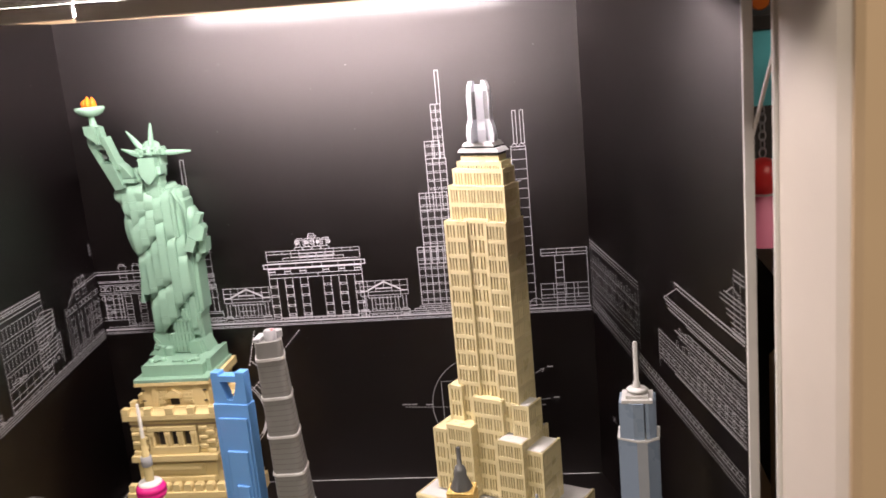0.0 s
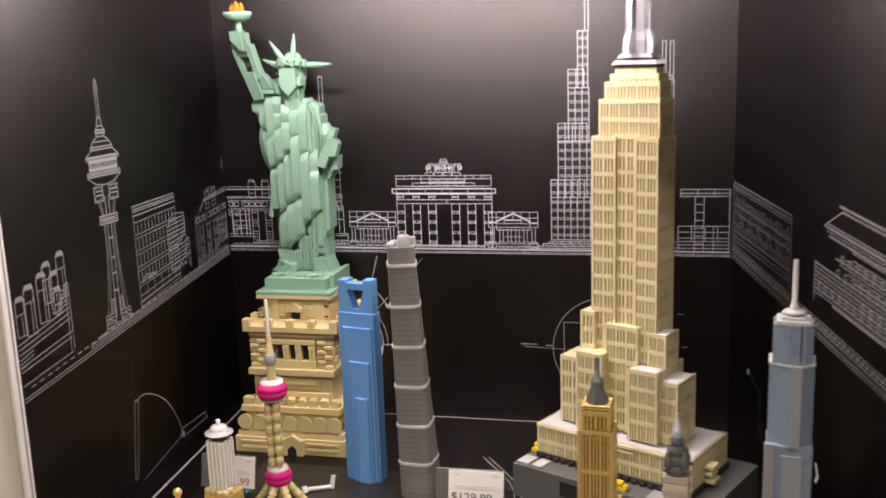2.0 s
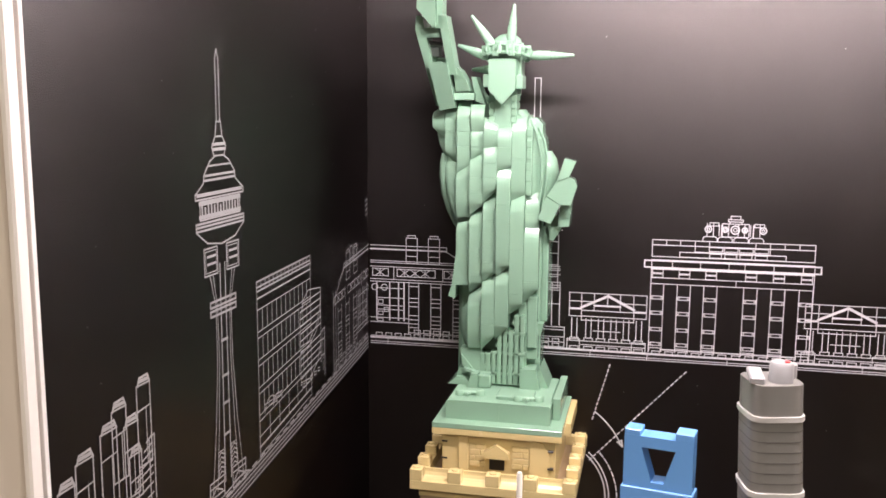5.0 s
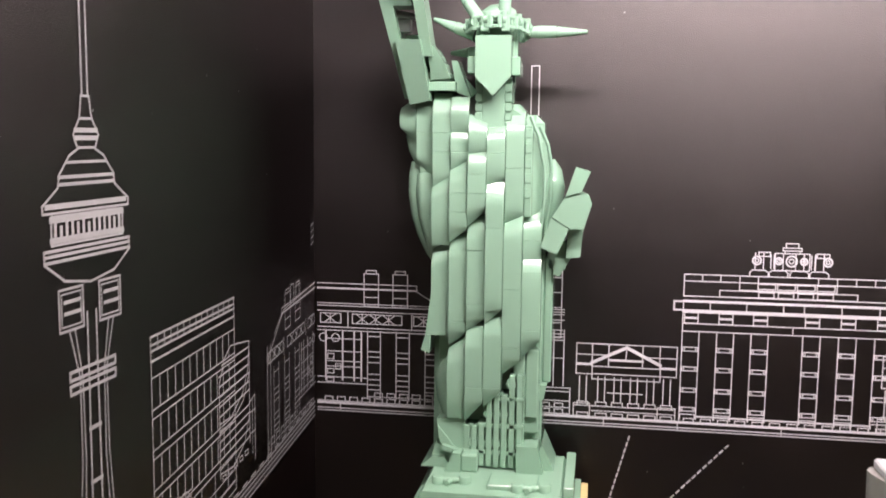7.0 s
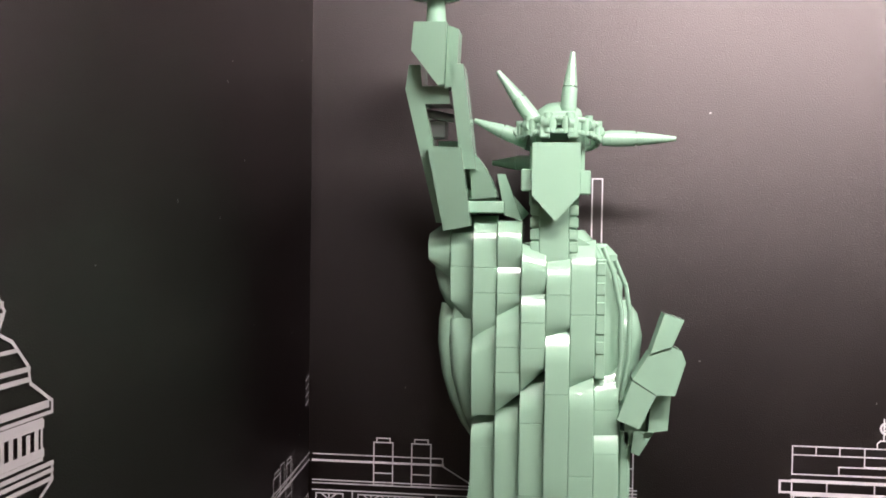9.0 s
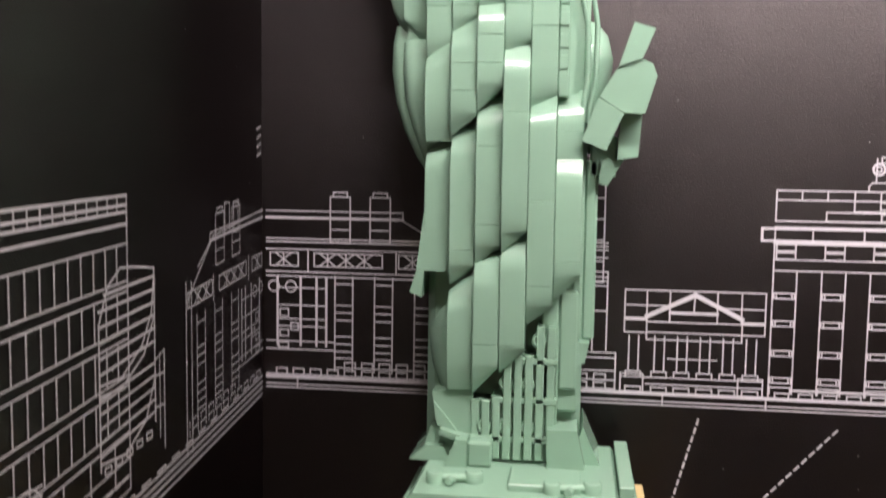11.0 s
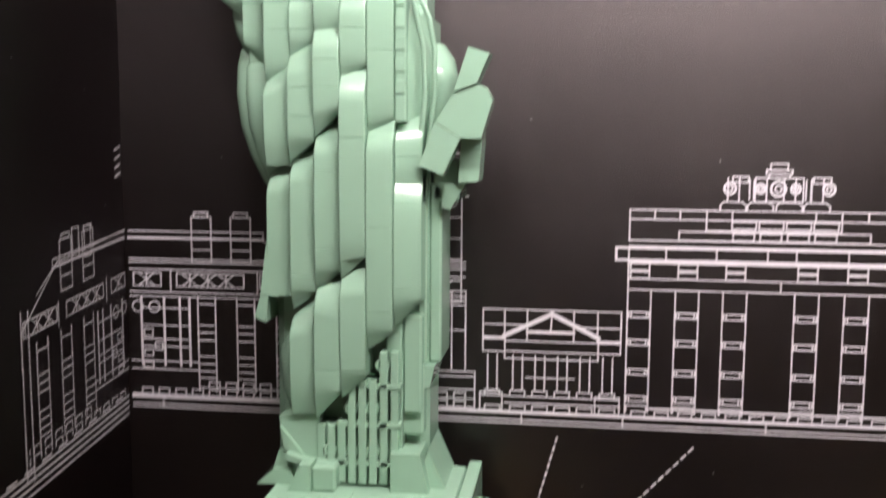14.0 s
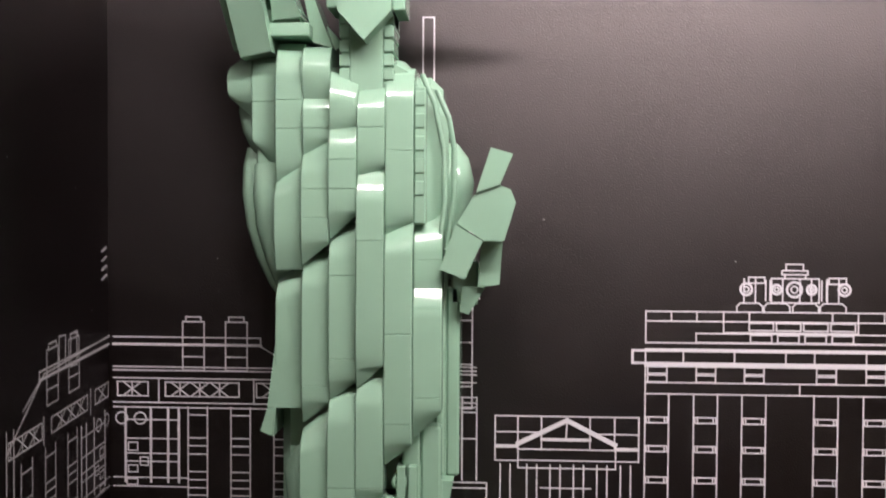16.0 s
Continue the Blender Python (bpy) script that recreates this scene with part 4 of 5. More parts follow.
g.loft([(218, 79, 94, -36, -10), (208, 76.4, 94, -40, -10), (196, 78, 94, -41, -10), (186, 82, 94, -41, -10), (178, 85, 94, -41, -10)])
g.prism([(80.6, 188), (95, 191), (95, 173), (91, 173.6), (82.4, 176.4)], -45.5, -14)
g.prism([(81.2, 185), (82.6, 176.6), (90.4, 174), (85.6, 180)], -46.6, -40).prism([(84.2, 176.4), (91.6, 174.2), (91.6, 172.2), (83.6, 174.4)], -50, -40).prism([(80, 175.6), (92, 173), (94, 164.6), (76.6, 164.6)], -44.6, -14)
# sleeve hanging from the raised arm
g.fold(59.4, 67.9, -38.6, -39.6, 345, 329, 322, (), 6)
g.loft([(333, 61, 84, -31, -8), (325, 60.6, 88, -35, -8), (318, 62.6, 88, -37, -8), (311, 66, 88, -36, -8), (303, 72, 88, -33, -8)], 32, 5)
for e in (0, 4.6):
    g.loft([(313 - e, 63.4 + e, 84, -34 - e * 0.7, -8), (307, 62.6 + e, 86, -36.4 - e * 0.7, -8), (298, 62.4 + e, 86, -37.4 - e * 0.7, -8), (287, 64 + e * 0.9, 86, -37.6 - e * 0.7, -8), (277, 67.2 + e * 0.8, 86, -37 - e * 0.6, -8), (268, 71.4 + e * 0.6, 86, -35 - e * 0.5, -8), (261, 76 + e * 0.4, 86, -31 - e * 0.3, -8)], 32, 5)
g.box(69, 82, -38, -10, 296, 330, 0.6).box(76, 100, -40, -10, 300, 334, 0.6)
# the other shoulder and forearm
g.loft([(341, 110, 118, -34, -10), (337, 108, 121.6, -39, -10), (330, 106, 126, -42, -10), (320, 106, 130.4, -43, -10), (308, 106, 133, -43.4, -10), (290, 108, 132.6, -42, -10), (280, 110, 131, -41, -10), (271, 112, 128, -37, -10)])
g.loft([(315, 126, 135, -27, -10), (310, 126, 138.6, -32, -10), (302, 126, 140.4, -35, -10), (288, 126, 139, -35, -10), (278, 126, 137, -33, -10), (270, 126, 134, -30, -10)])
for z in (325, 318, 311, 304, 297):
    g.box(121.8, 125.2, -46.4, -38, z, z + 4.6, 0.3)
g.box(121.6, 125.4, -45.9, -38, 288, 331, 0.5)
for dx in (0, 4.6):
    pts = [(124 + dx, -44 + dx * 0.5, 335 - dx), (128 + dx, -44 + dx * 0.5, 326 - dx), (131 + dx * 0.7, -43.6 + dx * 0.5, 312), (131.4 + dx * 0.6, -43 + dx * 0.5, 296), (129.6 + dx * 0.5, -42 + dx * 0.5, 280)]
    for a, b in zip(pts, pts[1:]):
        g.rod(a, b, 0.9, seg=8)
g.prism([(114, 339), (121, 335), (124, 327), (112, 329)], -43, -12)
# tablet
g.prism([(146, 312), (153, 310), (149, 300.6), (141.4, 298)], -47, -36).prism([(141, 297.6), (149, 300.4), (152.4, 299), (154, 295), (150.4, 283), (144, 283), (135.4, 288.4)], -46, -35).prism([(135, 288), (143.6, 283), (138, 271), (130, 274)], -47, -38)
g.prism([(143, 283), (150, 283), (149, 269), (142, 268)], -38, -22).prism([(137, 268), (144.4, 268), (139, 259), (136, 260)], -36, -18).box(133, 142, -34, -12, 262, 276, 0.6)
# neck, face and crown
g.box(101, 111.6, -45.6, -30, 327, 354, 0.3)
for z in (328.6, 333, 337.4, 341.8, 346.2, 350.6):
    g.box(97.6, 100.9, -45.5, -30, z, z + 3.7, 0.25).box(111.7, 115, -45.5, -30, z, z + 3.7, 0.25)
g.box(98.2, 114.4, -44.6, -30, 327, 354, 0.2)
g.prism([(98.2, 353), (106.6, 344), (115, 353), (115, 371.4), (98.2, 371.4)], -53.5, -30)
g.box(94.2, 98.4, -50, -34, 354.6, 362.4, 0.4).box(115, 119, -50, -34, 353.6, 362, 0.4).box(97, 115, -44, -24, 348, 380, 2).box(97, 117, -42, -24, 360, 380, 1)
def on_ring(a, dz=0.0, r=14.4):
    """A point of the crown's ring, which dips towards the back."""
    return (107.4 + r * math.cos(radians(a)), -40 - r * math.sin(radians(a)), 375 + 2.6 * math.sin(radians(a)) + dz)


for a in range(-34, 215, 31):
    # flat open links between upright pins
    for dz in (-2.3, 2.3):
        for b in (-8, 0):
            g.rod(on_ring(a + b, dz), on_ring(a + b + 8, dz), 1.05, seg=8)
    for b in (-9, 9):
        g.rod(on_ring(a + b, -2.9), on_ring(a + b, 2.9), 1.3, seg=10)
    g.rod(on_ring(a + 12, 0.6, 15), on_ring(a + 19, 0.6, 15), 1.9, seg=10).rod(on_ring(a + 15.5, -2.6), on_ring(a + 15.5, 4.2), 1.5, seg=10)
g.box(100.6, 104.4, -54.6, -46, 373, 380.4, 0.4).box(110.4, 114.2, -54.6, -46, 373, 380.4, 0.4).box(104.6, 110.2, -53.8, -46, 377.4, 380.2, 0.3).rod((102, -52, 381), (113, -52, 381), 1.5, seg=10)
g.lathe([(9.4, 370), (9.6, 379), (8.2, 384.2), (5, 386.6), (0.8, 387.4)], 107.4, -37, 20)
for base, tip in (((123, -40, 374), (149.6, -40, 374)), ((110.4, -44, 381), (112, -42, 404.6)), ((99.4, -42, 379), (84.6, -40, 398.2)), ((96, -40, 373), (76.2, -40, 380.4)), ((99.5, -26, 366), (82, -22, 366))):
    a, b = Vector(base), Vector(tip)
    d = (b - a) / 10
    g.rod(a, a + d * 1.2, 2.5, 2.9, 14).rod(a + d * 1.2, a + d * 4.5, 3.0, 2.8, 14).rod(a + d * 4.5, a + d * 4.7, 2.0, 2.0)
    for s in range(6):
        g.rod(a + d * (4.7 + 0.88 * s), a + d * (5.56 + 0.88 * s), 2.6 - 0.3 * s, 2.42 - 0.3 * s)
# raised arm and torch
UP = Matrix(((1, 0, 0.09, -0.09 * 342 + 0.6), (0, 1, -0.45, 0.45 * 342), (0, 0, 0.95, 0.05 * 342), (0, 0, 0, 1)))
g.prism([(50, 399), (54, 399), (55, 391), (66, 343), (62, 343), (49, 391)], -42, -26, UP).prism([(64, 399), (69, 399), (75.6, 363), (70.4, 363)], -44, -30, UP).prism([(52, 392), (64, 392), (65, 386), (53, 386)], -42, -28, UP)
g.prism([(58, 371), (70, 370.4), (75.4, 342), (65.4, 340)], -47, -32, UP).prism([(60, 374), (70.5, 374), (77, 342), (65, 342)], -31, -22, UP).prism([(72, 371), (77, 366.4), (81, 360), (84, 353), (75, 352)], -42, -26, UP)
g.box(67, 85, -45, -14, 351.2, 355.4, 0.4).box(64, 88, -46, -12, 346.6, 351, 0.4).prism([(85, 361), (88, 361), (94.4, 344), (88, 346)], -40, -24).rod((88, -30, 352), (95, -30, 345), 3, 2.6)
g.prism([(52, 412), (63, 412), (63, 392), (61, 391.6), (51.4, 403)], -47, -34, UP).prism([(63.2, 411.4), (67, 410), (67, 392), (63.2, 391)], -44, -34, UP)
g.rod((65, -66, 401), (65.2, -70, 418), 4.2, 2.9, 16)
g.lathe([(3, 417), (8, 417.6), (12, 420), (14.2, 423.4), (14.5, 425.6), (13.4, 426.6), (3, 426.8)], 65.2, -70, 32)
# lattice of the lower robe
for j in range(8):
    x = 94.4 + 3.7 * j
    g.box(x, x + 2.7, -47.4 + 0.3 * abs(j - 4), -36, 166, (186 if j < 3 else 202 if j < 6 else 212), 0.25)
g.box(94.2, 124, -43.6, -30, 165, 186, 0.3).box(105, 124, -43.4, -30, 186.2, 202, 0.3).box(116.4, 124, -43.2, -30, 202.2, 212, 0.3)
for j, z in enumerate((172, 185.5, 199)):
    g.box(94 + 7.4 * j, 124, -46.8, -36, z, z + 2, 0.25)
for x, z in ((98.8, 177), (106.4, 177), (113.8, 177), (106.4, 192), (113.8, 192), (117.4, 207)):
    g.lathe([(2.5, -42), (2.5, -46.2), (1.2, -46.2), (1.2, -44.4)], x, z, 12, tf=Matrix(((1, 0, 0, 0), (0, 0, 1, 0), (0, 1, 0, 0), (0, 0, 0, 1))))
g.prism([(86, 164.6), (94, 164.6), (94, 174), (90, 174)], -54, -30).box(94, 102.4, -53, -36, 164.6, 173.4, 0.8).prism([(121, 164.6), (134, 164.6), (131, 178), (121, 178)], -50, -16).prism([(73, 164.6), (88, 164.6), (85, 169.8), (79, 169.8)], -48, -14).prism([(129, 164.6), (139, 164.6), (133, 178)], -44, -18)
# dark joint inside the raised arm
g.slot = 2
g.box(57, 63.5, -37, -30, 374.5, 381, 0.6, UP).rod(UP @ Vector((56, -36, 383.5)), UP @ Vector((66, -36, 381.5)), 1.5, seg=10)
# the flame in its own colour
g.slot = 1
for a, h in ((0, 8), (72, 5.5), (144, 7), (216, 6), (288, 9)):
    x, y = 65.2 + 4.4 * math.cos(radians(a)), -70 + 4.4 * math.sin(radians(a))
    g.lathe([(2.6, 426.4), (3.4, 428.2), (2.8, 428.2 + h * 0.5), (1.2, 426.6 + h), (0.3, 427.6 + h)], x, y, 10)
statue = tagged(new("statue", g.mesh("statue", [GREEN, ORANGE, GREY])), "sand green toy-brick robed statue with raised amber torch", "statue")
statue.matrix_world = Matrix.Translation((-0.007, 0.004, -0.0046)) @ Matrix.Diagonal((1, 1, 1.018, 1))


# ---- the tall stepped tower ----
def facade(g, x0, x1, y0, y1, z0, z1, pitch=3.9, floor=14.6):
    """Bays of three slit windows between wider piers, and storey bands, round a block."""
    for a0, a1, along in ((x0, x1, "x"), (y0, y1, "y")):
        bays = max(1, round((a1 - a0) / (pitch * 2.3)))
        bay = (a1 - a0) / bays
        for j in range(bays + 1):
            c = a0 + j * bay
            cuts = [(c - bay * 0.14, c + bay * 0.14)]
            if j < bays:
                cuts += [(c + bay * q - bay * 0.085, c + bay * q + bay * 0.085) for q in (0.352, 0.648)]
            for lo, hi in cuts:
                lo, hi = max(lo, a0), min(hi, a1)
                if along == "x":
                    g.box(lo, hi, y0 - 1.0, y0 + 0.2, z0, z1, 0.15)
                else:
                    g.box(x1 - 0.2, x1 + 1.0, lo, hi, z0, z1, 0.15)
                    g.box(x0 - 1.0, x0 + 0.2, lo, hi, z0, z1, 0.15)
    z = z1 - 3.8
    while z > z0:
        g.box(x0 - 1.05, x1 + 1.05, y0 - 1.05, y0 + 0.2, z, z + 3.8, 0.15).box(x1 - 0.2, x1 + 1.05, y0, y1, z, z + 3.8, 0.15).box(x0 - 1.05, x0 + 0.2, y0, y1, z, z + 3.8, 0.15)
        z -= floor
    for x in (x0, x1):
        g.box(x - 1.3, x + 1.3, y0 - 1.3, y0 + 1.3, z0, z1, 0.2).box(x - 1.3, x + 1.3, y1 - 1.3, y1 + 1.3, z0, z1, 0.2)
    return g


# darker tan: the shade inside the window slits is put into this colour
SLIT = material("tan_plastic_slit_shade", (0.37, 0.28, 0.125), 0.4)


def tier(parent, x0, x1, y0, y1, z0, z1, roof=False, pitch=3.9):
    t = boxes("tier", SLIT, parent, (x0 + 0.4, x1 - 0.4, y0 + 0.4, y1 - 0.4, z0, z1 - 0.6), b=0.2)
    part("window_ribs", facade(Geo(), x0, x1, y0, y1, z0, z1, pitch), CREAM, t, "pale tan ribs between slit windows")
    if roof:
        boxes("roof", PALE, t, (x0 + 1, x1 - 1, y0 + 1, y1 - 1, z1 - 0.8, z1 - 0.1), b=0.1, label="light grey roof tiles")
    else:
        boxes("roof", CREAM, t, (x0, x1, y0, y1, z1 - 0.6, z1), b=0.2)
    return t


ESB_AT = pose(0.3617, -0.157, 0, 0, 0, -25.9) @ Matrix.Diagonal((0.986, 0.986, 1.009, 1))
esb = thing("stepped_tower_model", "pale tan toy-brick stepped skyscraper with silver crown", "model building", at=ESB_AT)
boxes("base_plate", GREY, esb, (-10, 172, -26, 92, FLOOR, 22), label="dark grey display base")
boxes("plinth_rim", SLOT, esb, (0, 153, -2.4, 74, 22, 27), label="black rim under the lowest storey")
for k, (x0, x1) in enumerate(((-8, 4), (8, 18), (120, 150))):
    boxes("pavement_tile", PALE if k < 2 else MID, esb, (x0, x1, -22, -6, 22.1, 23.4), label="grey pavement tile")
boxes("name_plate", SLOT, esb, (40, 140, -27, -25.6, 4, 18), label="black tile with plain light bar")
boxes("name_bar", IVORY, esb, (62, 118, -27.6, -26.6, 9, 12), b=0.1)
tier(esb, 2, 150, 0, 70, 27, 54, True)
tier(esb, 18, 40, 15, 66, 56, 116)
tier(esb, 38, 62, 8, 68, 56, 125)
tier(esb, 61, 90, 19, 60, 56, 150)
tier(esb, 89, 114, 8, 56, 56, 118, True)
tier(esb, 113, 130, 14, 47, 56, 110, True)
tier(esb, 36, 48, 20, 58, 114, 158)
tier(esb, 100, 115, 22, 44, 117, 147, True)
tier(esb, 45, 66, 24, 53, 122, 308)
tier(esb, 65, 87, 26, 51, 148, 310)
tier(esb, 86, 105, 24, 53, 119, 308)
tier(esb, 50, 104, 28, 51, 307, 338)
tier(esb, 54, 102, 31, 49, 336, 352)
tier(esb, 58, 100, 33, 48, 350, 358)
boxes("tier", CREAM, esb, (60, 98, 34, 47, 357.6, 363), label="plain pale tan top storey")
for k in range(4):
    boxes("slot", SLOT, esb, (66 + k * 7.4, 69 + k * 7.4, 32.4, 33.4, 352, 354), b=0.1)
boxes("crown_base", SLOT, esb, (60, 98, 33, 47.5, 363, 365.4))
for x0, x1, z in ((58, 100, 365.4), (63, 95, 370.6)):
    part("crown_step", Geo().prism([(x0, z), (x1, z), (x1 - 3, z + 3.4), (x0 + 3, z + 3.4)], 32, 49), PALE, esb, "light grey sloped step")
boxes("crown_base", SLOT, esb, (64, 94, 35, 46, 368.8, 370.6))
mast = part("mast", Geo().lathe([(6, 374), (6, 382), (4.6, 392), (4.2, 408), (3.2, 416), (1.6, 417)], 79, 40.5, 8, smooth=False), GREY, esb, "dark grey mast core with silver fins")
for a in range(4):
    turn = Matrix.Translation((79, 40.5, 0)) @ Matrix.Rotation(radians(79 + 90 * a), 4, "Z")
    fin = part("fin", Geo().prism([(4, 374), (15.6, 374), (16, 380), (14.8, 387), (12.6, 392), (12.6, 412), (11.4, 419), (9.2, 424), (6.6, 424), (4, 414)], -2, 2, tf=turn), SILVER, mast, "bright silver fin")
    part("fin_edge", Geo().box(5, 11.6, -2.7, -1.95, 393, 416, 0.2, turn).box(5, 11.6, 1.95, 2.7, 393, 416, 0.2, turn), GREY, fin, "grey edge of the fin")
    part("face_plate", Geo().prism([(3, 374), (10, 374), (9.6, 384), (7.4, 391), (7.4, 416), (6.4, 420.4), (3, 421)], -3.4, 3.4, tf=turn @ Matrix.Rotation(radians(45), 4, "Z")), SILVER, mast, "silver plate between the fins")
for x, y, turn in ((0.094, -0.020, 4), (-0.0055, 0.012, 90)):
    taxi = thing("toy_taxi", "small yellow taxi of stacked plates beside the tower", "toy car", "toy taxis", at=ESB_AT @ pose(x, y, 0.0223, 0, 0, turn))
    boxes("body", YELLOW, taxi, (-8, 8, -4, 4, 0, 3.4))
    boxes("cabin", YELLOW, taxi, (-4, 4, -3.8, 3.8, 3.5, 7))
    part("stud", Geo().lathe([(2.3, 3.4), (2.3, 4.8), (2, 5)], 6, 0, 12), YELLOW, taxi)
for x, y, z, wide, deep in ((152.5, 22, 27, 8, 14), (152.5, 22, 33, 6, 13), (152.5, 22, 39, 7, 12)):
    boxes("terrace_plate", CREAM, esb, (x, x + wide, y, y + deep, z, z + 3.4), label="pale tan plate on the side wall")
for j in range(19):
    boxes("rim_tooth", SLOT, esb, (4 + 7.8 * j, 8.6 + 7.8 * j, -5, -2.5, 22, 25.6), b=0.3)
boxes("cornice", CREAM, esb, (54, 98, -2.6, -0.9, 46, 48.4), (54, 98, -3.2, -0.9, 50.6, 53.6), b=0.3, label="pale tan cornice over the entrance")
boxes("cornice", CREAM, esb, (0.6, 151.4, -2, -1.1, 50.8, 53.4), b=0.3, label="pale tan cornice")


# ---- the smaller skyline models ----
bl = thing("bottle_opener_tower_model", "blue toy-brick skyscraper with trapezoid top opening", "model building", at=pose(0.2027, -0.165, -0.001, 0, 0, -11) @ Matrix.Diagonal((1.01, 1.06, 0.935, 1)))
W = 17.0
boxes("shaft", BLUE, bl, (-W - 1, W + 1, -9, 3, FLOOR, 168), label="smooth blue shaft")
g = Geo().prism([(-W, 166), (-7.5, 166), (-3, 172), (-8.5, 191), (-W, 191)], -8, 2).prism([(W, 166), (W, 191), (8.5, 191), (3, 172), (7.5, 166)], -8, 2).prism([(-W, 190.8), (W, 190.8), (W, 197), (-W, 197)], -8, 2).prism([(-8, 165.8), (8, 165.8), (3.2, 171.8), (-3.2, 171.8)], -8, 2)
part("top_frame", g, BLUE, bl, "blue frame round a trapezoid opening")
boxes("corner_block", BLUE, bl, (-W, -W + 8, -8, 2, 196.8, 200))
boxes("corner_block", BLUE, bl, (W - 9, W, -8, 2, 196.8, 201))
for x0, x1, z1, y in ((-13.5, 16, 154, -11), (-8, 13, 120, -13), (-2, 11, 84, -15)):
    boxes("front_panel", BLUE, bl, (x0, x1, y, -9.1, FLOOR, z1), b=0.8)
tw = thing("twisted_tower_model", "dark grey toy-brick twisted round skyscraper", "model building", at=pose(0.2562, -0.19, 0, 0, 0, 0) @ Matrix.Diagonal((1.1, 1.1, 1.03, 1)))


def rounded(r, turn, seg=28):
    """A square with rounded corners, turned."""
    out = []
    for k in range(seg):
        a = 2 * math.pi * k / seg
        c, s = math.cos(a), math.sin(a)
        q = r / (abs(c) ** 5 + abs(s) ** 5) ** 0.2
        out.append((q * math.cos(a + turn), q * math.sin(a + turn)))
    return out


def twisted(z0, z1, r0, r1, a0, a1, dx0, dx1, n=8):
    g, seg = Geo(), 28
    verts = []
    for i in range(n + 1):
        f = i / n
        verts += [(x + dx0 + (dx1 - dx0) * f, y, z0 + (z1 - z0) * f) for x, y in rounded(r0 + (r1 - r0) * f, a0 + (a1 - a0) * f)]
    faces = [[i * seg + k, i * seg + (k + 1) % seg, (i + 1) * seg + (k + 1) % seg, (i + 1) * seg + k] for i in range(n) for k in range(seg)]
    g.add(verts, faces, True).add(verts[:seg], [list(range(seg))[::-1]]).add(verts[-seg:], [list(range(seg))])
    return g


zs = [FLOOR, 28, 62, 97, 132, 167, 202]
for j in range(6):
    r0, r1, a = 14.4 - 0.55 * j, 13.9 - 0.55 * j, -0.15 + 0.07 * j
    x0, x1 = 4 - 1.5 * j, 2.5 - 1.5 * j
    s = part("segment", twisted(zs[j], zs[j + 1] - 2.2, r0, r1, a, a + 0.06, x0, x1), TAUPE, tw)
    part("collar", twisted(zs[j + 1] - 2.4, zs[j + 1], r1 + 0.7, r1 + 0.7, a + 0.06, a + 0.07, x1, x1 - 0.1, 2), PALE, s, "light grey collar")
    for q in range(6):
        z = zs[j] + 4 + q * 4.8
        if z < zs[j + 1] - 5:
            f = (z - zs[j]) / (zs[j + 1] - zs[j])
            part("groove", twisted(z, z + 0.4, r0 + (r1 - r0) * f + 0.08, r0 + (r1 - r0) * f + 0.08, a + 0.06 * f, a + 0.06 * f, x0 + (x1 - x0) * f, x0 + (x1 - x0) * f, 1), TAUPE_D, s)
crown = part("crown", twisted(202, 216, 11, 10.8, 0.28, 0.3, -5, -5.4), TAUPE, tw)
part("core", Geo().lathe([(5, 215.8), (5, 224), (4.2, 225)], -2, -3, 16).lathe([(4.4, 215.8), (4.4, 222)], 1, 5, 14).box(-15, -9, -10, 8, 215.8, 219, 0.6), MID, crown, "grey round plates")
part("red_dot", Geo().lathe([(1.2, 224.8), (1.2, 225.6)], 0, -4, 10), RED, crown)

pl = thing("pearl_tower_model", "tan toy tower with magenta spheres and white mast", "model building", at=pose(0.139, -0.228, 0, 0, 0, 0) @ Matrix.Diagonal((1.02, 1.02, 1.02, 1)))
part("mast", Geo().lathe([(1.5, 146), (1.3, 177), (0.9, 178)], 0, 0, 14), IVORY, pl, "white mast")
part("finial", Geo().lathe([(3.4, 130), (3.2, 134), (2.6, 135), (2.8, 139), (2.2, 140), (2.6, 143), (1.8, 147)], 0, 0, 14), TAN, pl)
part("collar", Geo().lathe([(4.2, 121), (4.8, 122), (4.8, 129.6), (4.2, 130.2)], 0, 0, 18), MID, pl, "grey collar")
part("upper_shaft", Geo().lathe([(3.8, 108), (3.8, 121)], 0, 0, 16), TAN, pl)
for name, z, r in (("upper_sphere", 98, 13), ("lower_sphere", 19, 12)):
    s = part(name, Geo().lathe([(r * 0.74, z - 7), (r * 0.9, z - 5.4), (r * 0.99, z - 3), (r, z - 0.8), (r * 0.94, z), (r, z + 0.8), (r * 0.99, z + 3), (r * 0.9, z + 5.4), (r * 0.74, z + 7)], 0, 0, 28), PINK, pl, "glossy magenta sphere")
    part("cap", Geo().lathe([(r * 0.78, z + 6.4), (r * 0.74, z + 8.8), (r * 0.4, z + 9.6)], 0, 0, 24), PALE, s, "light grey cap")
    part("cap", Geo().lathe([(r * 0.4, z - 9.6), (r * 0.74, z - 8.8), (r * 0.78, z - 6.4)], 0, 0, 24), PALE, s, "light grey cap")
bead = [(2.9, 0), (3.5, 0.8), (3.5, 6.2), (2.9, 7)]
for x, y in ((-3.6, -3), (3.6, -3), (0, 3.6)):
    col = part("column", Geo().lathe([(2.4, 28), (2.4, 89)], x, y, 12), TAN, pl)
    for j in range(6):
        part("bead", Geo().lathe([(r, h + 29 + j * 10 + (2 if x > 0 else 0)) for r, h in bead], x, y, 14), TAN, col)
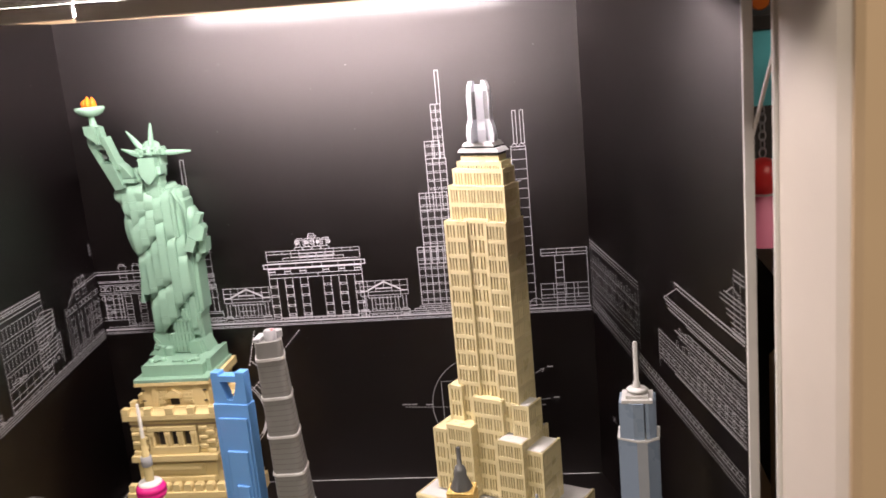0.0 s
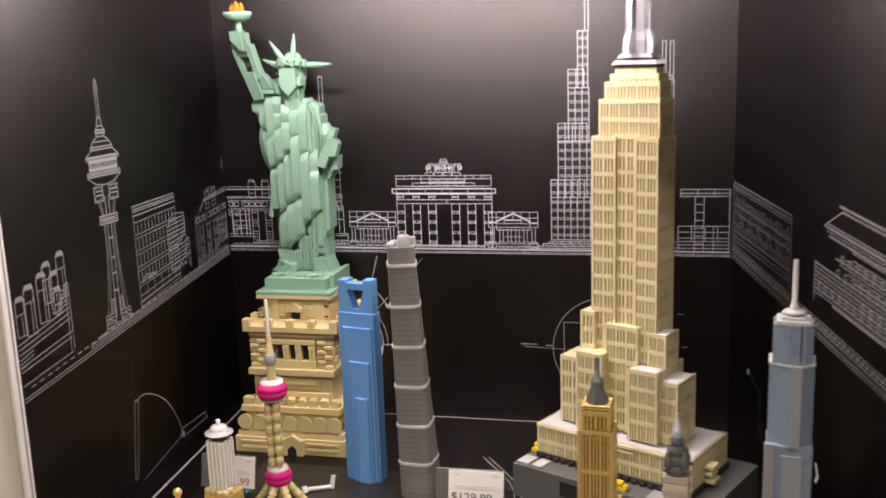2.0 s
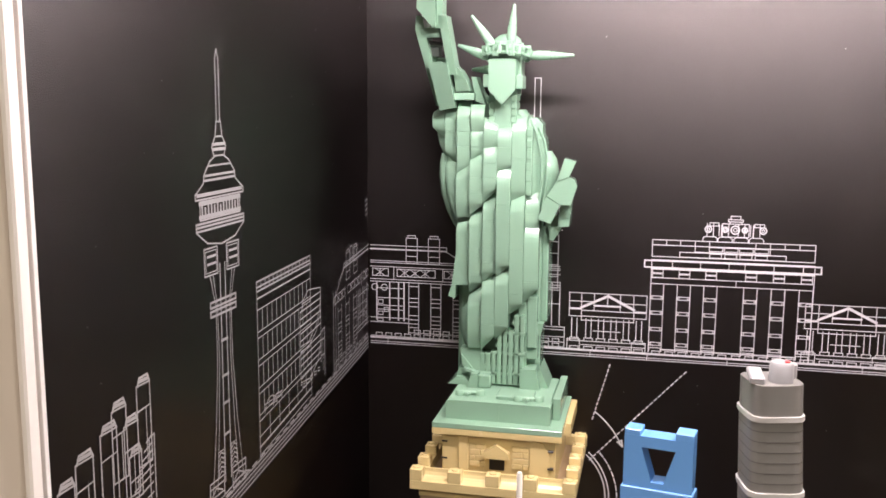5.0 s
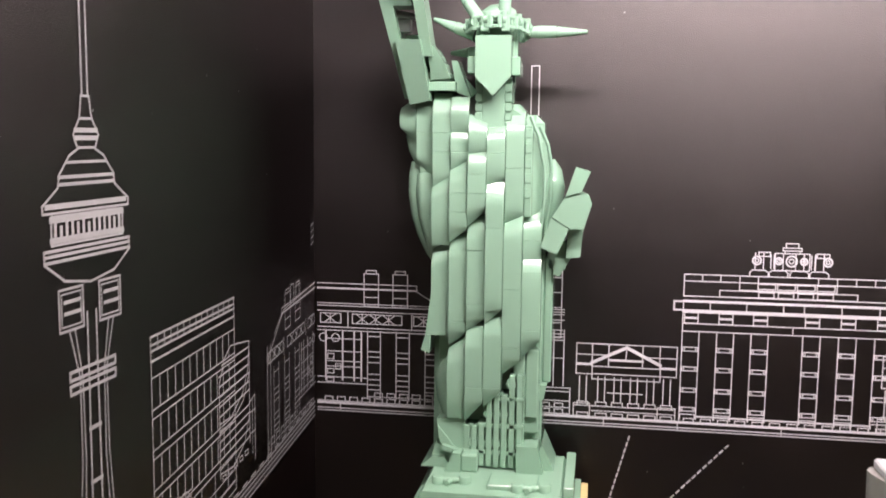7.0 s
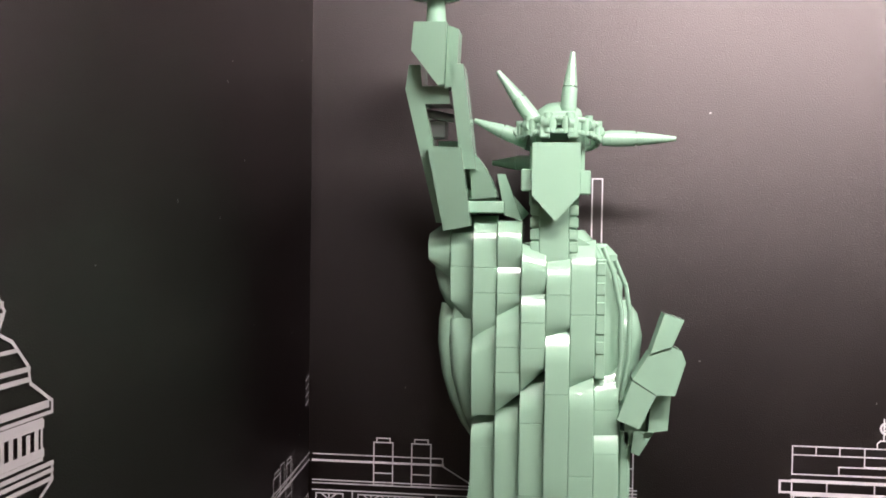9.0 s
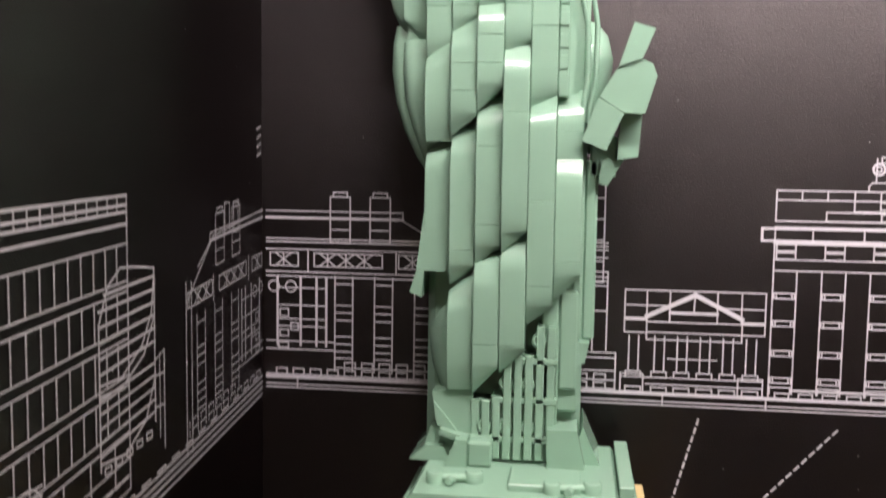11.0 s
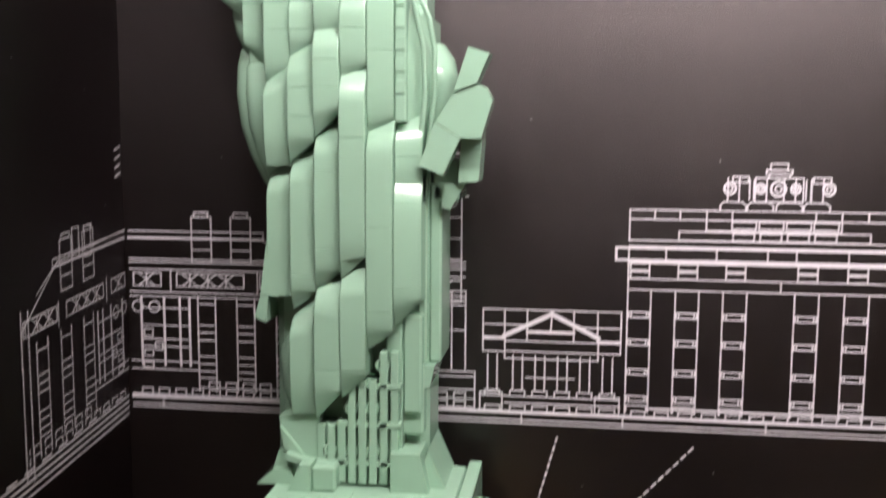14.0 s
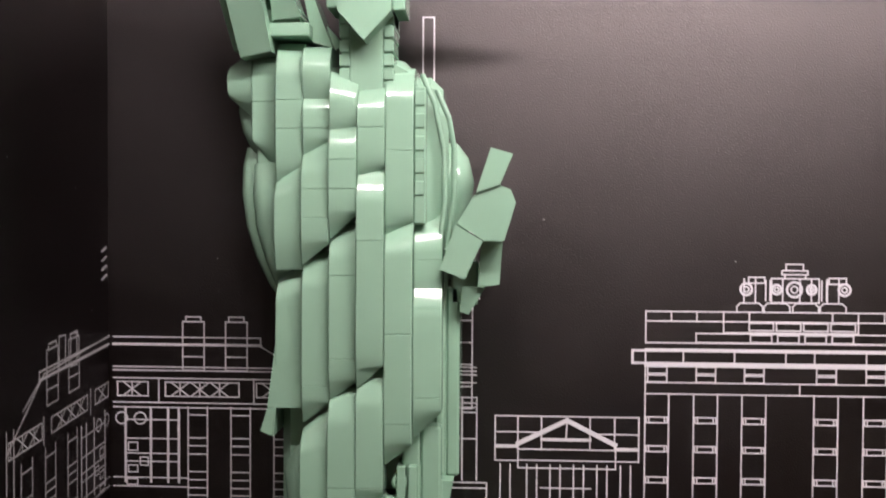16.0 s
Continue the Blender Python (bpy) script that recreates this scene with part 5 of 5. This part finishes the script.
for a in (20, 100, 180, 260, 320):
    c, s = math.cos(radians(a)), math.sin(radians(a))
    leg = part("leg", Geo().rod((7 * c, 7 * s, 12), (22 * c, 22 * s, FLOOR + 1), 2.6, 2.6, 12), TAN, pl)
    for f0, f1 in ((0.05, 0.32), (0.36, 0.62), (0.66, 0.96)):
        a0, a1 = [Vector((7 * c, 7 * s, 12)).lerp(Vector((22 * c, 22 * s, FLOOR + 1)), f) for f in (f0, f1)]
        part("bead", Geo().rod(a0, a1, 3.8, 3.8, 14), TAN, leg)
part("pillar", Geo().lathe([(4, FLOOR), (4, 10)], 0, 0, 16), TAN, pl)
part("foot_plate", Geo().lathe([(30, FLOOR), (30, FLOOR + 3), (29, FLOOR + 3.6)], 0, 0, 32), PALE, pl, "light grey round plate")

nd = thing("observation_tower_model", "ivory toy tower with light grey saucer top", "model building", at=pose(0.1121, -0.2802, 0, 0, 0, -12) @ Matrix.Diagonal((1.0, 1.0, 0.79, 1)))
part("saucer", Geo().lathe([(6, 98), (11.6, 101), (11.8, 102), (7.6, 103.4), (7.4, 106), (6.4, 108.6), (3.4, 110)], 0, 0, 28), PALE, nd, "light grey saucer")
part("knob", Geo().lathe([(1.7, 109.6), (1.9, 115), (1.2, 116)], 0, 0, 12), IVORY, nd)
part("neck", Geo().lathe([(5.4, 94), (5.4, 99)], 0, 0, 18), GREY, nd, "dark grey neck")
boxes("core", MID, nd, (-7, 7, -7, 7, 40, 94))
for k in range(4):
    for x in (-5.6, -1.9, 1.9, 5.6):
        rib = boxes("rib", IVORY, nd, (x - 1.35, x + 1.35, -9, -6.8, 42, 94))
        rib.matrix_local = Matrix.Rotation(radians(90 * k), 4, "Z")
boxes("lower_block", GOLD, nd, (-12, 12, -11, 11, FLOOR, 36))
for x in (-9, -3, 3, 9):
    boxes("rib", GOLD, nd, (x - 1.6, x + 1.6, -12.6, -10.8, FLOOR, 34))
    for y in (-9, -3):
        part("round_brick", Geo().lathe([(2.7, 36), (3, 36.6), (3, 41), (2.4, 42)], x, y, 14), TAN, nd)

gd = thing("domed_hall_model", "pearl gold toy hall with small finial", "model building", at=pose(0.096, -0.330, 0))
boxes("hall", GOLD, gd, (-22, 20, -12, 14, FLOOR, 30))
boxes("roof", TAN, gd, (-24, 22, -14, 16, 30, 33))
part("finial", Geo().lathe([(5.6, 33), (5.6, 37), (3, 38), (3.2, 43), (2, 44), (2, 46), (3.4, 48), (3.6, 50), (2.6, 52), (0.8, 53)], 2, 0, 18), GOLD, gd)
for x in (-18, -9, 9, 18):
    boxes("pier", GOLD, gd, (x - 2, x + 2, -13.6, -11.8, FLOOR, 30))

ny = thing("gold_setback_tower_model", "pearl gold toy skyscraper with dark grey mast", "model building", at=pose(0.4246, -0.296, 0, 0, 0, -4) @ Matrix.Diagonal((1.22, 1.22, 0.828, 1)))
BRONZE = material("brown_plastic_in_slits", (0.20, 0.10, 0.025), 0.35)
for x0, x1, y0, y1, z0, z1 in ((-7.6, 7.6, -7, 7, 134, 150), (-9.4, 9.4, -9, 9, 60, 134), (-12, 12, -12, 12, FLOOR, 60)):
    t = boxes("tier", BRONZE, ny, (x0 + 0.4, x1 - 0.4, y0 + 0.4, y1, z0, z1))
    part("window_ribs", facade(Geo(), x0, x1, y0, y1, z0, z1, 3.2, 37), GOLD, t, "pearl gold ribs")
boxes("storey", BRONZE, ny, (-6.8, 6.8, -6.4, 6.4, 149.8, 156))
for z in (149.6, 152.2, 154.6):
    boxes("roof", GOLD, ny, (-8.6, 8.6, -8, 8, z, z + 1.6))
part("mast", Geo().lathe([(6.6, 156), (6.4, 160), (4, 168), (4, 174), (3, 178), (1.6, 179), (1.3, 197)], 0, 0, 16), GREY, ny, "dark grey mast")
for a in range(6):
    part("fin", Geo().prism([(3, 157), (7.2, 157), (3.8, 169)], -0.7, 0.7, tf=Matrix.Rotation(radians(60 * a + 15), 4, "Z")), GREY, ny)

ch = thing("arched_spire_tower_model", "pale tan toy tower with dark grey spire", "model building", at=pose(0.4819, -0.3018, 0, 0, 0, -8) @ Matrix.Diagonal((1.167, 1.167, 0.889, 1)))
for j in range(18):
    w = 7.4 + (j < 8) * 1.6 + (j % 2) * 0.5
    boxes("storey", CREAM_G if j % 2 else CREAM_L, ch, (-w, w, -w, w, FLOOR + 5.5 * j, FLOOR + 5.5 * j + 5.4))
for j in range(4):
    part("arch_drum", Geo().lathe([(6.8 - j, 90 + 8 * j), (7.4 - j, 91 + 8 * j), (7.4 - j, 95 + 8 * j), (6.2 - j, 98 + 8 * j)], 0, 0, 16), GREY, ch, "dark grey drum")
part("spire", Geo().lathe([(3.4, 121), (3.2, 127), (2.2, 128), (2, 134), (1.1, 135), (0.9, 141)], 0, 0, 14), MID, ch, "grey spire")
for a in range(4):
    c, s = math.cos(radians(45 + 90 * a)) * 7, math.sin(radians(45 + 90 * a)) * 7
    part("pinnacle", Geo().lathe([(2.4, 97), (2.8, 103), (2, 105), (1.2, 110)], c, s, 10), GREY, ch)
    part("eagle_block", Geo().box(-1.4, 1.4, -11, -6, 94, 97, 0.5, Matrix.Rotation(radians(45 + 90 * a), 4, "Z")), GREY, ch)

wt = thing("spired_tower_model", "sand blue toy skyscraper with tall grey spire", "model building", at=pose(0.5616, -0.2706, 0, 0, 0, -6) @ Matrix.Diagonal((1.056, 1.056, 0.948, 1)))
boxes("lower_shaft", STEEL, wt, (-15, 15, -14, 14, FLOOR, 103))
FACET = material("pale_grey_blue_plastic", (0.33, 0.35, 0.385), 0.26, scale=45)
boxes("corner_strip", FACET, wt, (-5, 9, -15.6, -13.8, FLOOR, 96), label="grey corner strip")
boxes("corner_strip", MID, wt, (-16, -9, -15, -10, FLOOR, 104), label="grey corner strip")
SHAFT = [(-14.4, 12.6), (-14.4, -7.4), (-1, -13.4), (6.4, -13.4), (14.4, -7), (14.4, 12.6)]
part("middle_shaft", column(Geo(), SHAFT, 103, 166), STEEL, wt)
part("corner_strip", Geo().prism([(-1, 99), (6.4, 99), (6.4, 165), (-1, 165)], -14, -13.3), FACET, wt, "pale grey-blue facet")
part("ledge", column(Geo(), [(x * 1.04, y * 1.04) for x, y in SHAFT], 165.4, 166.9), PALE, wt, "light grey ledge")
part("upper_shaft", column(Geo(), [(-12.8, 12), (-12.8, -8.6), (-3, -12), (4.6, -12), (4.6, 12)], 167, 197), STEEL, wt)
part("upper_shaft", column(Geo(), [(5.6, 12), (5.6, -10.6), (8, -10.6), (12.8, -6.4), (12.8, 12)], 167, 197), STEEL, wt)
boxes("roof_slab", PALE, wt, (-11, 11, -10.6, 10.6, 197, 200))
boxes("roof_slab", PALE, wt, (-8, 8, -8, 8, 200, 202.6))
part("disc", Geo().lathe([(4, 202.4), (7, 203.6), (7.6, 205), (6.8, 206), (2.6, 207)], 0, 0, 26), PALE, wt, "light grey disc")
part("spire", Geo().lathe([(3, 206.6), (2.4, 211), (1.7, 212), (1.6, 244), (1.2, 245)], 0, 0, 14), PALE, wt, "light grey spire")


# ---- price cards and small clutter on the floor ----
INK_RED = material("faded_red_print", (0.42, 0.14, 0.12), 0.6)


def price_card(m, text, label, ink):
    t = thing("price_card", label, "price card", "price cards", at=m)
    boxes("holder", GREY, t, (-29, 24, -1, 0.6, 0, 30), b=0.4, label="grey holder")
    boxes("foot", GREY, t, (-12, 12, -3, 5, -16, 0), b=0.6)
    boxes("card", CARD, t, (-19, 23.4, -1.8, -1.1, 1, 29), b=0.2, label="white price card")
    for x0, x1, z in ((-16, -9, 25.4), (-14, 16, 15.4), (-14, 18, 13.4), (14, 20, 25)):
        boxes("text_bar", PALE, t, (x0, x1, -2.05, -1.85, z, z + 0.8), b=0.05)
    cu = bpy.data.curves.new("price", "FONT")
    cu.body, cu.size, cu.extrude = text, 0.0098, 0.0001
    cu.materials.append(ink)
    ob = new("price", cu)
    ob.parent, ob.matrix_local = t, pose(-0.017, -0.0021, 0.0035, 90)
    return t


price_card(pose(0.316, -0.232, 0.007, -14) @ Matrix.Diagonal((1.12, 1, 1.0, 1)), "$129.99", "white price card reading 129.99 in a grey holder", PRINT)
price_card(pose(0.095, -0.234, 0.007, -14), "       9.99", "white price card with red figures behind a toy tower", INK_RED)
br = thing("bridge_model", "light grey toy plates and pins beside the round tower", "toy piece", at=pose(0.278, -0.216, 0, 0, 0, 12))
boxes("deck", PALE, br, (-32, 22, -6, 6, FLOOR, FLOOR + 5), (-30, 2, -5.4, 5.4, FLOOR + 5, FLOOR + 8.4))
part("ramp", Geo().prism([(2, FLOOR + 5), (20, FLOOR + 5), (24, FLOOR + 10), (14, FLOOR + 9), (4, FLOOR + 7)], -4, 5), MID, br)
part("stay", Geo().rod((2, 0, FLOOR + 8), (20, 0, FLOOR + 15), 1.8, seg=10), PALE, br)
part("pin", Geo().rod((17, -2, FLOOR + 12), (13, -2, FLOOR + 24), 2.6, seg=10), PALE, br)
tr = thing("toy_bush", "small sand green toy bushes on the base", "toy plant", at=pose(0.112, -0.262, 0))
for j in range(4):
    part("leaf_plate", Geo().lathe([(2, FLOOR), (5, FLOOR + 4), (6, FLOOR + 10), (3, FLOOR + 15), (0.6, FLOOR + 17)], j * 9 - 12, (j % 2) * 6, 9), GREEN, tr)
gear = thing("toy_gear", "small teal toy gear lying on the black base", "toy piece", at=pose(0.097, -0.217, FLOOR * 0.001))
part("wheel", Geo().lathe([(7, 4.4), (7.4, 5), (7.4, 7.6), (3, 8), (3, 9.6), (1.6, 9.6)], 0, 0, 20), TEAL, gear)
for a in range(10):
    part("tooth", Geo().box(6.8, 9, -1, 1, 4.6, 7.4, 0.3, Matrix.Rotation(radians(36 * a), 4, "Z")), TEAL, gear)
pin = thing("toy_linkage", "light grey toy rods and pins on the black base", "toy piece", at=pose(0.166, -0.203, FLOOR * 0.001, 0, 0, 25))
part("rod", Geo().rod((-14, 0, 6.4), (14, 0, 6.4), 2, seg=12), PALE, pin)
part("pin", Geo().rod((12, 0, 4.4), (15, 3, 16), 2.6, 2.2, 12), PALE, pin)
part("pin", Geo().rod((-12, -2, 4.4), (-13, 0, 10), 3, 2.4, 12), IVORY, pin)
bp = structure("base_plate", Geo().box(90, 290, -300, -150, FLOOR + 0.4, FLOOR + 4, 0.6), SLOT)


# ---- the neighbouring shelf beyond the post ----
def hanging_toy(x, y, z, turn=0):
    t = thing("hanging_toy", "pink doll-like key ring toy with red hair on a chain", "toy", "toys on hooks", at=pose(x, y, z, 0, 0, turn))
    part("dress", Geo().lathe([(20, -44), (20, -42), (15, -22), (10, -6), (7, 2)], 0, 0, 20), ROSE, t, "pink bell-shaped dress")
    part("collar", Geo().lathe([(8, 0), (10, 3), (8, 6)], 0, 0, 16), IVORY, t)
    part("hair", Geo().lathe([(9, 2), (15, 6), (16, 16), (14, 26), (8, 32), (2, 34)], 0, 0, 18).rod((-12, 0, 18), (-17, -2, 0), 5, 3).rod((12, 0, 18), (17, -2, 0), 5, 3), RED, t, "glossy red hair")
    link = Geo()
    for k in range(16):
        a0, a1 = 2 * math.pi * k / 16, 2 * math.pi * (k + 1) / 16
        link.rod((3.2 * math.cos(a0), 0, 4.6 * math.sin(a0)), (3.2 * math.cos(a1), 0, 4.6 * math.sin(a1)), 0.8, seg=6)
    me = link.mesh("chain_link", SILVER)
    for k in range(7):
        ob = new("chain_link", me)
        ob.parent, ob.matrix_local = t, pose(0, 0, 0.038 + 0.0075 * k, 0, 0, 90 * (k % 2) + 20)


for x, y, z, turn in ((0.752, -0.20, 0.290, 0), (0.778, -0.235, 0.284, 30), (0.816, -0.21, 0.290, 10), (0.856, -0.23, 0.286, -20), (0.655, -0.13, 0.300, 10), (0.690, -0.10, 0.304, 0)):
    hanging_toy(x, y, z, turn)
for x, z0, z1, y in ((0.662, 0.385, 0.448, -0.12), (0.772, 0.375, 0.45, -0.18), (0.846, 0.375, 0.45, -0.18)):
    c = thing("header_card", "teal hanging header card above the toys", "card", "header cards", at=pose(x, y, 0))
    boxes("card", TEAL, c, (-34, 34, 0, 2, z0 * 1000, z1 * 1000), b=0.8)
    boxes("badge", RED, c, (-16, -2, -0.8, -0.1, z0 * 1000 + 30, z0 * 1000 + 44), b=0.1, label="red square badge")
    boxes("text_bar", IVORY, c, (-18, 4, -0.7, -0.1, z0 * 1000 + 8, z0 * 1000 + 12), b=0.1)
    boxes("rail", SLOT, c, (-38, 38, -2, 6, z1 * 1000 + 0.2, z1 * 1000 + 12), b=0.6, label="black hook rail")
    for k, xx in enumerate((-33, -17, -1, 15)):
        part("orange_letter_shape", Geo().lathe([(2, 0), (7, 1.2), (8, 3), (7, 5)], 0, 0, 14, tf=Matrix.Translation((xx + 8, 0, z1 * 1000 + 22 + 2 * (k % 2))) @ Matrix.Rotation(radians(90), 4, "X")), ORANGE, c)
sh = thing("shelf", "grey shelf with a beige price rail", "shelf")
boxes("panel", SLOT, sh, (662, 1300, 60, 70, -200, 640), label="black back panel")
boxes("board", PALE, sh, (700, 1300, -250, 60, 224, 252), b=3, label="pale grey shelf board")
boxes("price_rail", BEIGE, sh, (700, 1300, -256, -250.2, 188, 220), label="beige price rail")
boxes("rail_lip", STEEL, sh, (700, 1300, -258, -250.2, 220.2, 223.6), label="blue-grey rail lip")
cu = bpy.data.curves.new("price", "FONT")
cu.body, cu.size, cu.extrude = ".99", 0.017, 0.0001
cu.materials.append(PRINT)
ob = new("price", cu)
ob.parent, ob.matrix_local = sh, pose(0.722, -0.2564, 0.196, 90)
bn = thing("bin", "beige rounded storage bin under the shelf", "bin")
boxes("body", BEIGE, bn, (700, 1300, -330, -40, -400, 168), b=26)
